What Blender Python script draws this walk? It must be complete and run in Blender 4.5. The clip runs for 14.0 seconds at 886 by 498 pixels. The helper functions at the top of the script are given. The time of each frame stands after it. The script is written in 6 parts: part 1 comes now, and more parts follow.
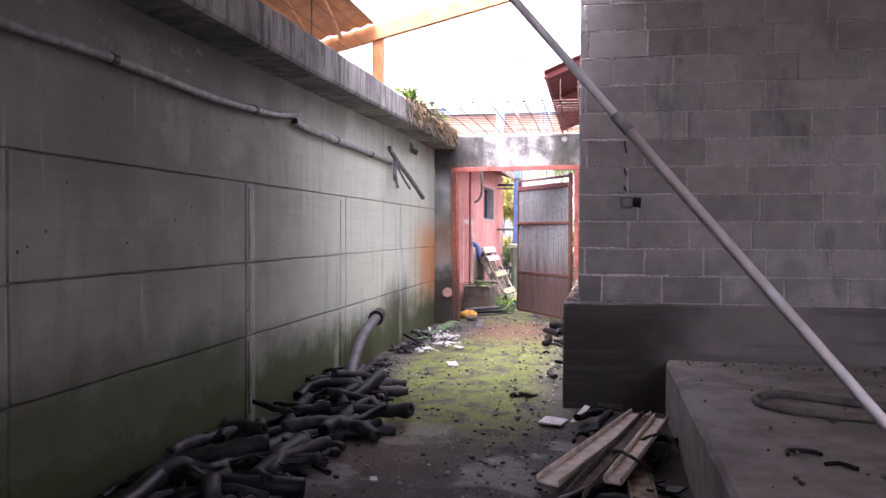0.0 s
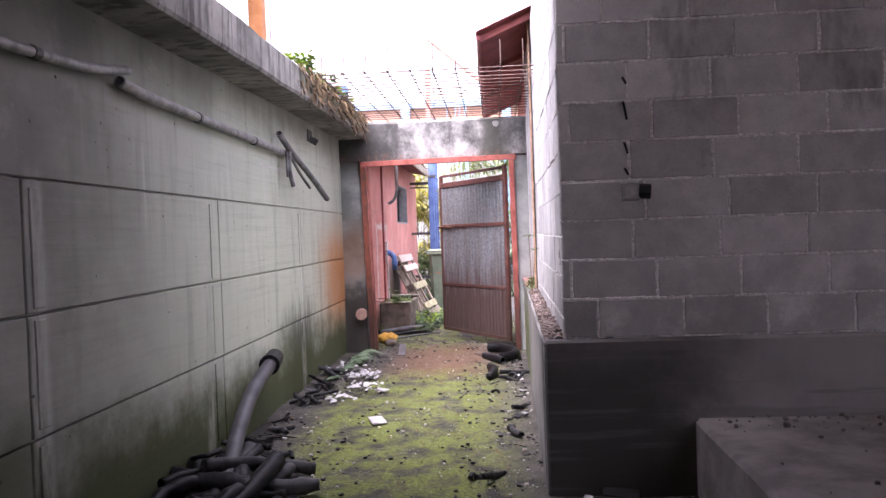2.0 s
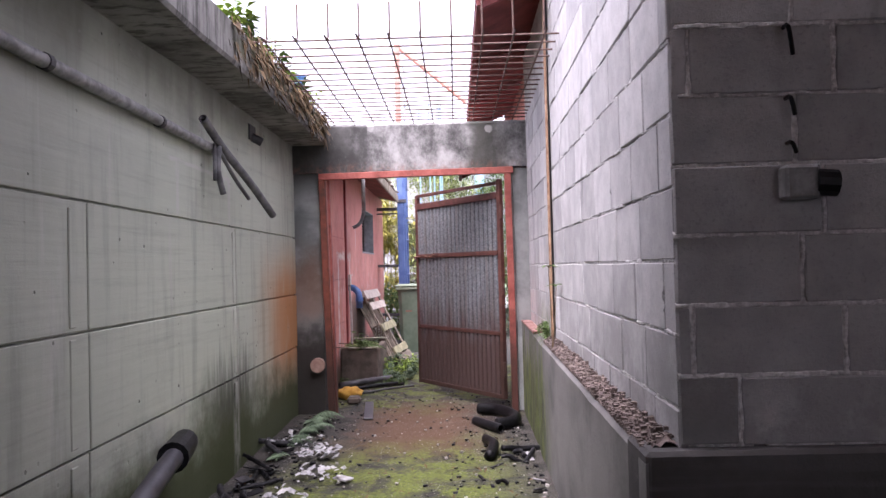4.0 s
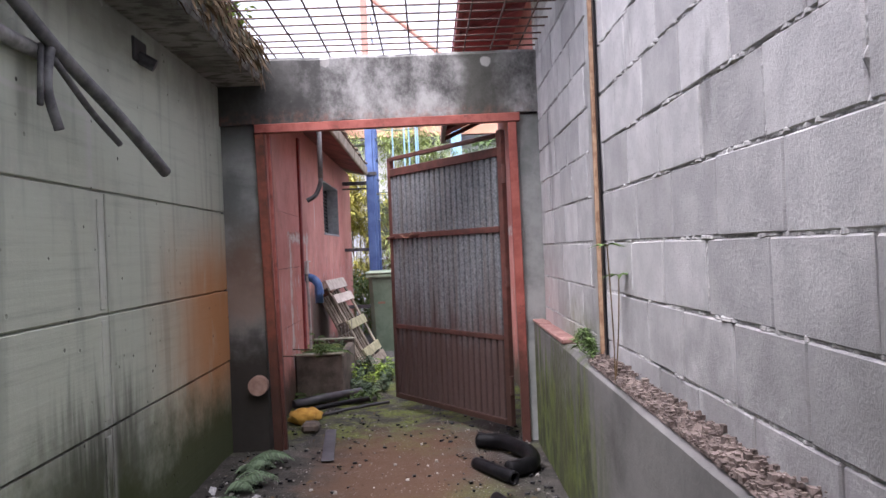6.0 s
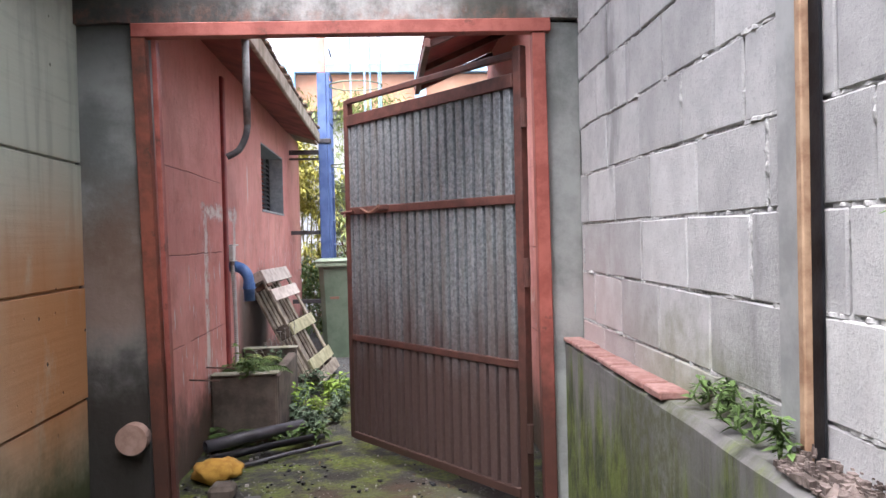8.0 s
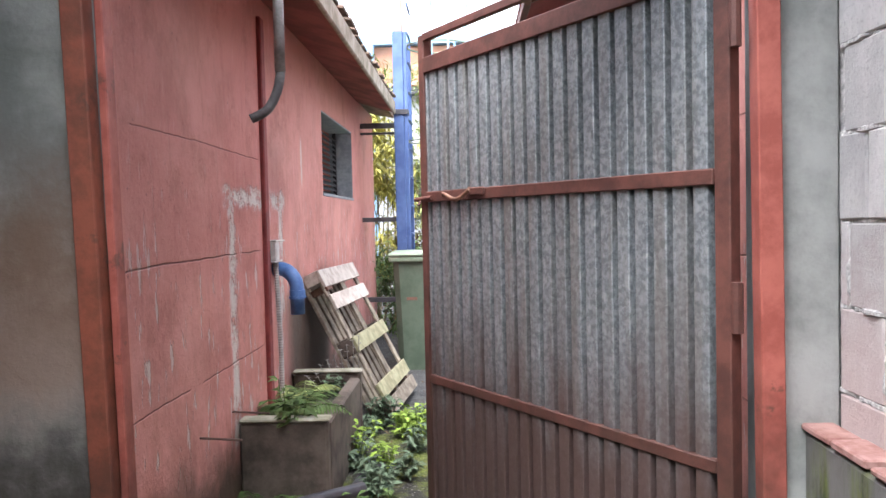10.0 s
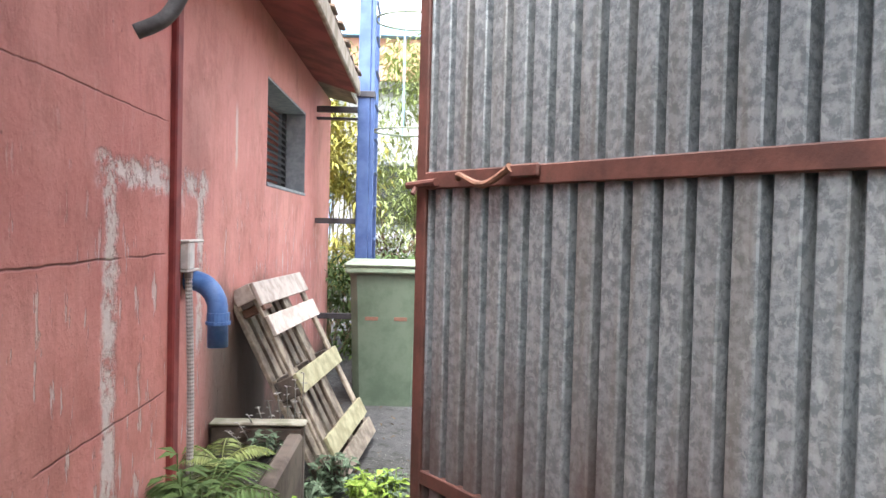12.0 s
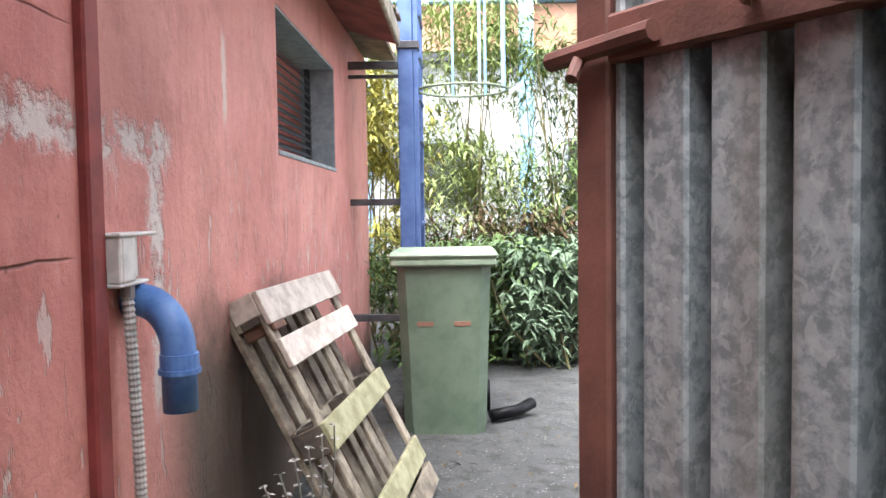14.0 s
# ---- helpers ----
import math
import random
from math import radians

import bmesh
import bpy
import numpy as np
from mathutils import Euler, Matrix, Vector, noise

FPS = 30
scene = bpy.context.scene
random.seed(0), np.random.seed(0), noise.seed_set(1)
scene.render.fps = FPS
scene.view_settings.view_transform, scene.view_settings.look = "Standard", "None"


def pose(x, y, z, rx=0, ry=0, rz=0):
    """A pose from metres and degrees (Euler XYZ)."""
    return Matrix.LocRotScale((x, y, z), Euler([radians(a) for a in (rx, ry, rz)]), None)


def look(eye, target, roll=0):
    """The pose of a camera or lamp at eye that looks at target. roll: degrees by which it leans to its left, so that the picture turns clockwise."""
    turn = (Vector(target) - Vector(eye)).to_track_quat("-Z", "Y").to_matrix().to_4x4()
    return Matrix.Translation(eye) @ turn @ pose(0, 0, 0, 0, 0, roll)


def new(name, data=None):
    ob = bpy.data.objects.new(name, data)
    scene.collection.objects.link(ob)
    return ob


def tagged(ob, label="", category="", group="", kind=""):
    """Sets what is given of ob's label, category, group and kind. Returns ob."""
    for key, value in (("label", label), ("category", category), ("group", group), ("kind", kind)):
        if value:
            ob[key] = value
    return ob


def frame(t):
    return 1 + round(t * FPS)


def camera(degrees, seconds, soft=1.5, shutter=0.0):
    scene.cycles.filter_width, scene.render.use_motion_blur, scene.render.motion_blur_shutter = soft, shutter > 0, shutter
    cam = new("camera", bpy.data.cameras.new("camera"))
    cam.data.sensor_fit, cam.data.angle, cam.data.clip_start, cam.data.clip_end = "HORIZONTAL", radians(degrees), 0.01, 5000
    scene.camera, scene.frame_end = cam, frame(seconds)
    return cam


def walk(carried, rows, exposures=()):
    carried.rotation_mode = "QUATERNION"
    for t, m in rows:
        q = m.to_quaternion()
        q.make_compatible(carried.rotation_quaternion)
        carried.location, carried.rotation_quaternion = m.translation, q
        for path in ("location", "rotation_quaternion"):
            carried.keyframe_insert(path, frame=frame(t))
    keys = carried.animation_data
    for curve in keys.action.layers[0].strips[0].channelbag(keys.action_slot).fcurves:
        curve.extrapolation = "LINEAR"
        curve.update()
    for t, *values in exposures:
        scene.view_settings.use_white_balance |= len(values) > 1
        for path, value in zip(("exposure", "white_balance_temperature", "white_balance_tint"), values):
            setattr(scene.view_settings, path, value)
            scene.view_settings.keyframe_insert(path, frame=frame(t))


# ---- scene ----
cam = camera(59.9, 14.0)
PATH = [
    (0, (0.101, 0.419, 1.241), (-0.281, 2.381, 1.195), 0.3),
    (0.5, (-0.004, 0.815, 1.256), (-0.272, 2.796, 1.203), -0.3),
    (1, (-0.067, 1.251, 1.212), (-0.098, 3.25, 1.151), -0.6),
    (1.5, (-0.17, 1.696, 1.251), (-0.446, 3.675, 1.184), -1.6),
    (2, (-0.315, 2.187, 1.284), (-0.451, 4.182, 1.242), -2.0),
    (2.5, (-0.371, 2.571, 1.283), (-0.417, 4.57, 1.26), -1.6),
    (2.7, (-0.41, 2.745, 1.313), (-0.51, 4.743, 1.318), -1.7),
    (5, (-0.618, 4.684, 1.209), (-0.593, 6.683, 1.258), -1.6),
    (5.5, (-0.612, 5.128, 1.237), (-0.595, 7.127, 1.269), -2.3),
    (6, (-0.683, 5.586, 1.248), (-0.645, 7.585, 1.248), -2.3),
    (6.5, (-0.716, 6.034, 1.224), (-0.633, 8.032, 1.189), -1.3),
    (7, (-0.788, 6.478, 1.225), (-0.752, 8.477, 1.173), -0.5),
    (7.5, (-0.777, 6.87, 1.218), (-0.639, 8.865, 1.184), -1.0),
    (7.7, (-0.77, 7.062, 1.212), (-0.619, 9.056, 1.184), -1.3),
    (9.8, (-0.776, 8.611, 1.252), (-0.781, 10.606, 1.119), -2.1),
    (10, (-0.809, 8.709, 1.274), (-0.874, 10.707, 1.197), -1.3),
    (10.5, (-0.855, 8.959, 1.294), (-0.904, 10.958, 1.259), 0.1),
    (11, (-0.872, 9.275, 1.304), (-0.931, 11.274, 1.33), 1.2),
    (11.5, (-0.959, 9.576, 1.283), (-1.085, 11.572, 1.29), 1.6),
    (12, (-0.981, 9.861, 1.253), (-0.916, 11.859, 1.197), 1.4),
    (12.5, (-0.987, 10.185, 1.251), (-0.933, 12.184, 1.206), 0.7),
    (13, (-1.087, 10.479, 1.239), (-1.149, 12.477, 1.174), 0.0),
    (13.5, (-1.092, 10.746, 1.217), (-1.158, 12.742, 1.117), 0.0),
    (14, (-1.089, 11.039, 1.223), (-1.138, 13.036, 1.123), -0.8),
]
EXPOSURES = [(0.0, 3.35, 6220, 31), (1.0, 3.5, 6220, 31), (2.0, 3.0, 6220, 31), (2.5, 2.85, 6220, 31), (5.0, 2.1, 6200, 26), (6.0, 2.0, 6150, 22), (7.0, 2.5, 6200, 18), (7.5, 2.42, 6200, 17), (10.0, 2.75, 6150, 13), (12.0, 2.95, 6300, 11), (13.5, 2.92, 6300, 10), (14.0, 2.8, 6250, 10)]
walk(cam, [(t, look(eye, target, roll)) for t, eye, target, roll in PATH], EXPOSURES)

# ---- light ----
SKY, SUN = 0.15, 1.4
world = bpy.data.worlds.new("world")
scene.world = world
world.use_nodes = True
wt = world.node_tree
sky = wt.nodes.new("ShaderNodeTexSky")
sky.sky_type, sky.sun_disc = "NISHITA", False
sky.sun_elevation, sky.sun_rotation = radians(67), radians(206)
sky.dust_density, sky.air_density, sky.ozone_density = 4.0, 1.0, 0.6
pale = wt.nodes.new("ShaderNodeHueSaturation")
pale.inputs["Saturation"].default_value = 0.25
wt.links.new(sky.outputs[0], pale.inputs["Color"])
back = wt.nodes["Background"]
back.inputs[1].default_value = SKY
wt.links.new(pale.outputs[0], back.inputs[0])
sun = new("sun", bpy.data.lights.new("sun", "SUN"))
sun.data.energy, sun.data.angle, sun.data.color = SUN, radians(60), (1.0, 0.97, 0.93)
sun.matrix_world = look((-1.5, -3.1, 8.4), (0.0, 0.0, 0.0))


# ---- materials ----
class Nodes:
    """A small writer of node materials in world metres."""

    def __init__(self, name, local=False):
        self.m = bpy.data.materials.new(name)
        self.m.use_nodes = True
        self.t = self.m.node_tree
        self.b = self.t.nodes["Principled BSDF"]
        if local:
            self.p = self.t.nodes.new("ShaderNodeTexCoord").outputs["Object"]
        else:
            self.p = self.t.nodes.new("ShaderNodeNewGeometry").outputs["Position"]
        s = self.t.nodes.new("ShaderNodeSeparateXYZ")
        self.t.links.new(self.p, s.inputs[0])
        self.x, self.y, self.z = s.outputs

    def put(self, socket, v):
        if isinstance(v, (int, float)):
            socket.default_value = v
        elif isinstance(v, tuple):
            socket.default_value = (*v, 1.0) if len(v) == 3 and socket.type == "RGBA" else v
        else:
            self.t.links.new(v, socket)

    def math(self, op, a, b=0.0):
        n = self.t.nodes.new("ShaderNodeMath")
        n.operation = op
        self.put(n.inputs[0], a)
        self.put(n.inputs[1], b)
        return n.outputs[0]

    def noise(self, scale, detail=4.0, rough=0.6, stretch=None, distortion=0.0):
        n = self.t.nodes.new("ShaderNodeTexNoise")
        n.inputs["Scale"].default_value = scale
        n.inputs["Detail"].default_value = detail
        n.inputs["Roughness"].default_value = rough
        n.inputs["Distortion"].default_value = distortion
        v = self.p
        if stretch:
            q = self.t.nodes.new("ShaderNodeVectorMath")
            q.operation = "MULTIPLY"
            self.t.links.new(v, q.inputs[0])
            q.inputs[1].default_value = stretch
            v = q.outputs[0]
        self.t.links.new(v, n.inputs["Vector"])
        return n.outputs["Fac"]

    def spots(self, scale):
        n = self.t.nodes.new("ShaderNodeTexVoronoi")
        n.inputs["Scale"].default_value = scale
        self.t.links.new(self.p, n.inputs["Vector"])
        return n.outputs["Distance"]

    def step(self, v, a, b):
        n = self.t.nodes.new("ShaderNodeMapRange")
        n.interpolation_type = "SMOOTHSTEP"
        self.put(n.inputs["Value"], v)
        lo, hi, r0, r1 = (a, b, 0.0, 1.0) if a < b else (b, a, 1.0, 0.0)
        n.inputs["From Min"].default_value, n.inputs["From Max"].default_value = lo, hi
        n.inputs["To Min"].default_value, n.inputs["To Max"].default_value = r0, r1
        return n.outputs[0]

    def band(self, v, a, b, soft):
        return self.math("MULTIPLY", self.step(v, a - soft, a + soft), self.step(v, b + soft, b - soft))

    def mul(self, *v):
        r = v[0]
        for q in v[1:]:
            r = self.math("MULTIPLY", r, q)
        return r

    def shift(self, v, n, amount):
        """v moved about by the noise n, which lies round 0.5."""
        return self.math("ADD", v, self.math("MULTIPLY", self.math("SUBTRACT", n, 0.5), amount))

    def mix(self, f, a, b):
        n = self.t.nodes.new("ShaderNodeMix")
        n.data_type = "RGBA"
        self.put(n.inputs[0], f)
        self.put(n.inputs[6], a)
        self.put(n.inputs[7], b)
        return n.outputs[2]

    def tint(self, c, amount):
        """Each object a little lighter or darker than the next."""
        i = self.t.nodes.new("ShaderNodeObjectInfo")
        h = self.t.nodes.new("ShaderNodeHueSaturation")
        self.put(h.inputs["Color"], c)
        self.t.links.new(self.math("ADD", self.math("MULTIPLY", i.outputs["Random"], 2 * amount), 1.0 - amount), h.inputs["Value"])
        return h.outputs[0]

    def island(self, c, amount):
        i = self.t.nodes.new("ShaderNodeNewGeometry")
        h = self.t.nodes.new("ShaderNodeHueSaturation")
        self.put(h.inputs["Color"], c)
        self.t.links.new(self.math("ADD", self.math("MULTIPLY", i.outputs["Random Per Island"], 2 * amount), 1.0 - amount), h.inputs["Value"])
        return h.outputs[0]

    def done(self, color, rough=0.8, metal=0.0, bump=None, dist=0.003, strength=0.6):
        self.put(self.b.inputs["Base Color"], color)
        self.put(self.b.inputs["Roughness"], rough)
        self.put(self.b.inputs["Metallic"], metal)
        if bump is not None:
            n = self.t.nodes.new("ShaderNodeBump")
            n.inputs["Strength"].default_value, n.inputs["Distance"].default_value = strength, dist
            self.put(n.inputs["Height"], bump)
            self.t.links.new(n.outputs[0], self.b.inputs["Normal"])
        return self.m


def plain(name, a, b, rough=0.7, metal=0.0, scale=18.0, local=True, bump=0.002, tint=0.0):
    n = Nodes(name, local)
    f = n.noise(scale, 6, 0.65)
    c = n.mix(n.step(f, 0.35, 0.65), a, b)
    if tint:
        c = n.tint(c, tint)
    return n.done(c, rough, metal, f, bump)


def formwork():
    n = Nodes("board_marked_concrete")
    big, fine, run = n.noise(0.9, 5), n.noise(26, 6, 0.7), n.noise(3, 5, 0.6, (1, 2.5, 0.25))
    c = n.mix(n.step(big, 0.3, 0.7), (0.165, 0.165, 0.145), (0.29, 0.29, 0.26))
    # paler from y 4.4 on: daylight past the roof put into the colour
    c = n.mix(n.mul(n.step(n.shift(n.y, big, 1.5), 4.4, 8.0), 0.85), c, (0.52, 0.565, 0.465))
    c = n.mix(n.mul(n.step(run, 0.48, 0.68), 0.34), c, (0.15, 0.155, 0.135))
    grain = n.noise(14, 6, 0.7, (1, 0.10, 2.2))
    c = n.mix(n.mul(n.step(grain, 0.50, 0.72), 0.18), c, (0.125, 0.125, 0.112))
    c = n.mix(n.mul(n.step(n.noise(2.2, 6, 0.72), 0.54, 0.68), 0.35), c, (0.36, 0.37, 0.33))
    c = n.mix(n.mul(n.step(fine, 0.62, 0.8), 0.45), c, (0.44, 0.44, 0.41))
    # pale drips under the upper boards
    pale_drip = n.mul(n.step(n.noise(5, 4, 0.6, (1, 2.2, 0.12)), 0.60, 0.70), n.band(n.z, 0.8, 1.9, 0.3), 0.5)
    c = n.mix(pale_drip, c, (0.50, 0.50, 0.46))
    # rust that has run down beside the gate pillar
    rust = n.mul(n.step(n.shift(n.y, n.noise(1.6, 4), 0.7), 9.0, 10.2), n.band(n.shift(n.z, n.noise(2.2, 4), 0.3), 0.34, 1.30, 0.32), n.step(n.noise(2.6, 6, 0.7, (1, 1, 0.5)), 0.16, 0.46))
    c = n.mix(n.mul(rust, 0.9), c, (0.46, 0.19, 0.055))
    # black wet streak
    wet = n.mul(n.band(n.shift(n.y, n.noise(4, 4), 0.5), 8.2, 9.0, 0.25), n.step(n.shift(n.z, n.noise(6, 4, 0.6, (1, 3, 0.3)), 0.8), 0.85, 0.45), 0.88)
    c = n.mix(wet, c, (0.045, 0.046, 0.038))
    moss = n.step(n.shift(n.z, n.noise(2.4, 6, 0.7), 0.7), 0.66, 0.22)
    low = n.mul(n.step(n.shift(n.z, n.noise(3.0, 6, 0.7), 0.4), 0.85, 0.5), n.step(n.y, 5.2, 4.6))
    moss = n.math("MAXIMUM", moss, n.mul(low, 0.85))
    c = n.mix(n.mul(moss, 0.95), c, (0.034, 0.047, 0.008))
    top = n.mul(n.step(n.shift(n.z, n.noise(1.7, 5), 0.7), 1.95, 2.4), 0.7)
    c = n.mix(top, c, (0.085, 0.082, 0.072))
    # chased lines filled with pale cement
    jz, jy = n.shift(n.z, n.noise(5, 4), 0.03), n.shift(n.y, n.noise(5, 4), 0.05)
    chase = n.math("MAXIMUM", n.mul(n.band(jz, 1.815, 1.835, 0.006), n.band(n.y, 7.60, 8.62, 0.03)), n.mul(n.math("MAXIMUM", n.band(jy, 7.69, 7.73, 0.01), n.band(jy, 8.58, 8.62, 0.01)), n.band(n.z, 1.55, 1.83, 0.02)))
    lime = n.math("MAXIMUM", n.band(jy, 8.62, 8.74, 0.03), n.math("MAXIMUM", n.band(jy, 6.46, 6.56, 0.03), n.band(jy, 4.82, 4.93, 0.03)))
    lime = n.mul(lime, n.step(n.noise(7, 5, 0.7, (1, 1, 0.25)), 0.38, 0.6), n.step(n.z, 1.62, 1.45), 0.42)
    c = n.mix(n.math("MAXIMUM", n.mul(chase, n.step(n.noise(9, 4), 0.3, 0.5), 0.75), lime), c, (0.52, 0.52, 0.485))
    scar = n.mul(n.step(n.noise(4.2, 6, 0.75, (1, 1, 1.6)), 0.60, 0.64), n.step(n.z, 1.85, 2.05), 0.55)
    c = n.mix(scar, c, (0.36, 0.35, 0.32))
    # small holes left by air in the pour
    pit = n.mul(n.step(n.spots(11.0), 0.10, 0.06), n.step(n.noise(2.0, 2), 0.45, 0.6))
    c = n.mix(pit, c, (0.035, 0.035, 0.03))
    h = n.math("SUBTRACT", n.math("ADD", n.mul(fine, 0.5), n.noise(9, 3, 0.5, (1, 0.12, 3))), n.mul(pit, 2.0))
    return n.done(c, 0.82, 0.0, h, 0.004)


def lintel_concrete():
    n = Nodes("sooty_concrete")
    big, fine = n.noise(3.2, 9, 0.72, (1, 1, 0.8)), n.noise(22, 6, 0.7)
    c = n.mix(n.step(big, 0.36, 0.66), (0.055, 0.054, 0.052), (0.37, 0.365, 0.355))
    c = n.mix(n.mul(n.step(n.shift(n.x, n.noise(3, 4), 0.5), -1.2, -1.65), 0.9), c, (0.03, 0.03, 0.027))
    c = n.mix(n.mul(n.band(n.shift(n.x, n.noise(3, 5), 0.4), -0.42, -0.15, 0.08), 0.85), c, (0.035, 0.036, 0.026))
    c = n.mix(n.mul(n.step(fine, 0.6, 0.75), 0.3), c, (0.2, 0.2, 0.19))
    c = n.mix(n.mul(n.step(n.z, 2.2, 2.1), n.step(fine, 0.4, 0.7), 0.4), c, (0.25, 0.1, 0.06))
    peel = n.mul(n.step(n.shift(n.spots(3.7), fine, 0.10), 0.20, 0.17), n.step(n.noise(1.3, 2), 0.44, 0.55))
    c = n.mix(n.mul(peel, 0.6), c, (0.48, 0.47, 0.45))
    return n.done(c, 0.85, 0.0, n.math("SUBTRACT", n.math("ADD", fine, big), peel), 0.006)


def pillar_concrete():
    n = Nodes("stained_pillar_concrete")
    big, fine = n.noise(3.0, 6, 0.65), n.noise(24, 6, 0.7)
    c = n.mix(n.step(big, 0.35, 0.65), (0.17, 0.18, 0.175), (0.33, 0.34, 0.33))
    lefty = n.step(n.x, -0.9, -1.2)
    soot = n.mul(lefty, n.step(n.shift(n.z, big, 0.6), 0.95, 0.50))
    rust = n.mul(lefty, n.band(n.shift(n.z, big, 0.8), 0.85, 1.3, 0.2), 0.6)
    c = n.mix(rust, c, (0.17, 0.075, 0.03))
    c = n.mix(n.mul(soot, 0.95), c, (0.022, 0.018, 0.014))
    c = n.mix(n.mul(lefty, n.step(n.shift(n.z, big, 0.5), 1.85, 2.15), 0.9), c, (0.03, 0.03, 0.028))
    return n.done(c, 0.85, 0.0, n.math("ADD", fine, big), 0.005)


def block_face():
    n = Nodes("grey_concrete_block")
    fine, mid, big = n.noise(90, 4, 0.75), n.noise(9, 5, 0.6), n.noise(0.8, 4)
    c = n.mix(n.step(mid, 0.3, 0.7), (0.37, 0.366, 0.37), (0.47, 0.465, 0.465))
    c = n.mix(n.mul(n.step(fine, 0.52, 0.70), 0.55), c, (0.24, 0.24, 0.245))
    c = n.mix(n.mul(n.step(big, 0.52, 0.68), 0.4), c, (0.25, 0.245, 0.245))
    low = n.mul(n.step(n.shift(n.z, n.noise(1.6, 5, 0.65), 0.9), 1.25, 0.80), n.step(n.y, 8.3, 7.6), n.step(n.noise(3.4, 5, 0.7), 0.34, 0.56), 0.6)
    c = n.mix(low, c, (0.185, 0.18, 0.18))
    damp = n.mul(n.step(n.noise(2.6, 5, 0.6, (1, 1, 0.35)), 0.60, 0.70), 0.6)
    c = n.mix(damp, c, (0.15, 0.15, 0.15))
    green = n.mul(n.band(n.y, 9.0, 9.75, 0.3), n.step(n.shift(n.z, mid, 0.5), 1.05, 0.75), 0.6)
    c = n.mix(green, c, (0.17, 0.18, 0.07))
    pink = n.mul(n.step(n.y, 9.4, 10.4), n.step(n.shift(n.z, mid, 0.5), 1.35, 0.8), 0.5)
    c = n.mix(pink, c, (0.45, 0.30, 0.28))
    c = n.tint(c, 0.17)
    return n.done(c, 0.92, 0.0, n.math("ADD", fine, n.mul(mid, 0.7)), 0.004, 0.8)


def mortar():
    n = Nodes("rough_mortar")
    f = n.noise(30, 6, 0.7)
    c = n.mix(n.step(f, 0.35, 0.62), (0.30, 0.298, 0.295), (0.64, 0.63, 0.62))
    return n.done(c, 0.95, 0.0, f, 0.012, 1.0)


def plinth_face():
    n = Nodes("mossy_plinth_concrete")
    big, fine, run = n.noise(1.5, 5), n.noise(24, 6, 0.7), n.noise(4, 5, 0.65, (1, 2.2, 0.3))
    c = n.mix(n.step(big, 0.35, 0.65), (0.085, 0.083, 0.080), (0.185, 0.180, 0.174))
    c = n.mix(n.mul(n.step(fine, 0.58, 0.72), 0.4), c, (0.13, 0.125, 0.12))
    line = n.mul(n.step(n.noise(5, 3, 0.5, (1, 0.35, 5)), 0.56, 0.66), 0.4)
    c = n.mix(line, c, (0.16, 0.15, 0.145))
    along = n.step(n.y, 8.2, 8.9)
    moss = n.mul(n.step(n.shift(n.z, run, 1.7), 0.80, 0.36), along)
    c = n.mix(n.mul(moss, 0.95), c, n.mix(n.step(n.noise(9, 6, 0.7, (1, 1, 0.5)), 0.4, 0.62), (0.028, 0.040, 0.008), (0.105, 0.135, 0.020)))
    black = n.mul(n.band(n.shift(n.y, run, 0.4), 9.2, 9.7, 0.12), n.step(fine, 0.35, 0.6), 0.8)
    c = n.mix(black, c, (0.055, 0.062, 0.022))
    return n.done(c, 0.88, 0.0, n.math("ADD", fine, n.mul(moss, n.noise(60, 3))), 0.006)


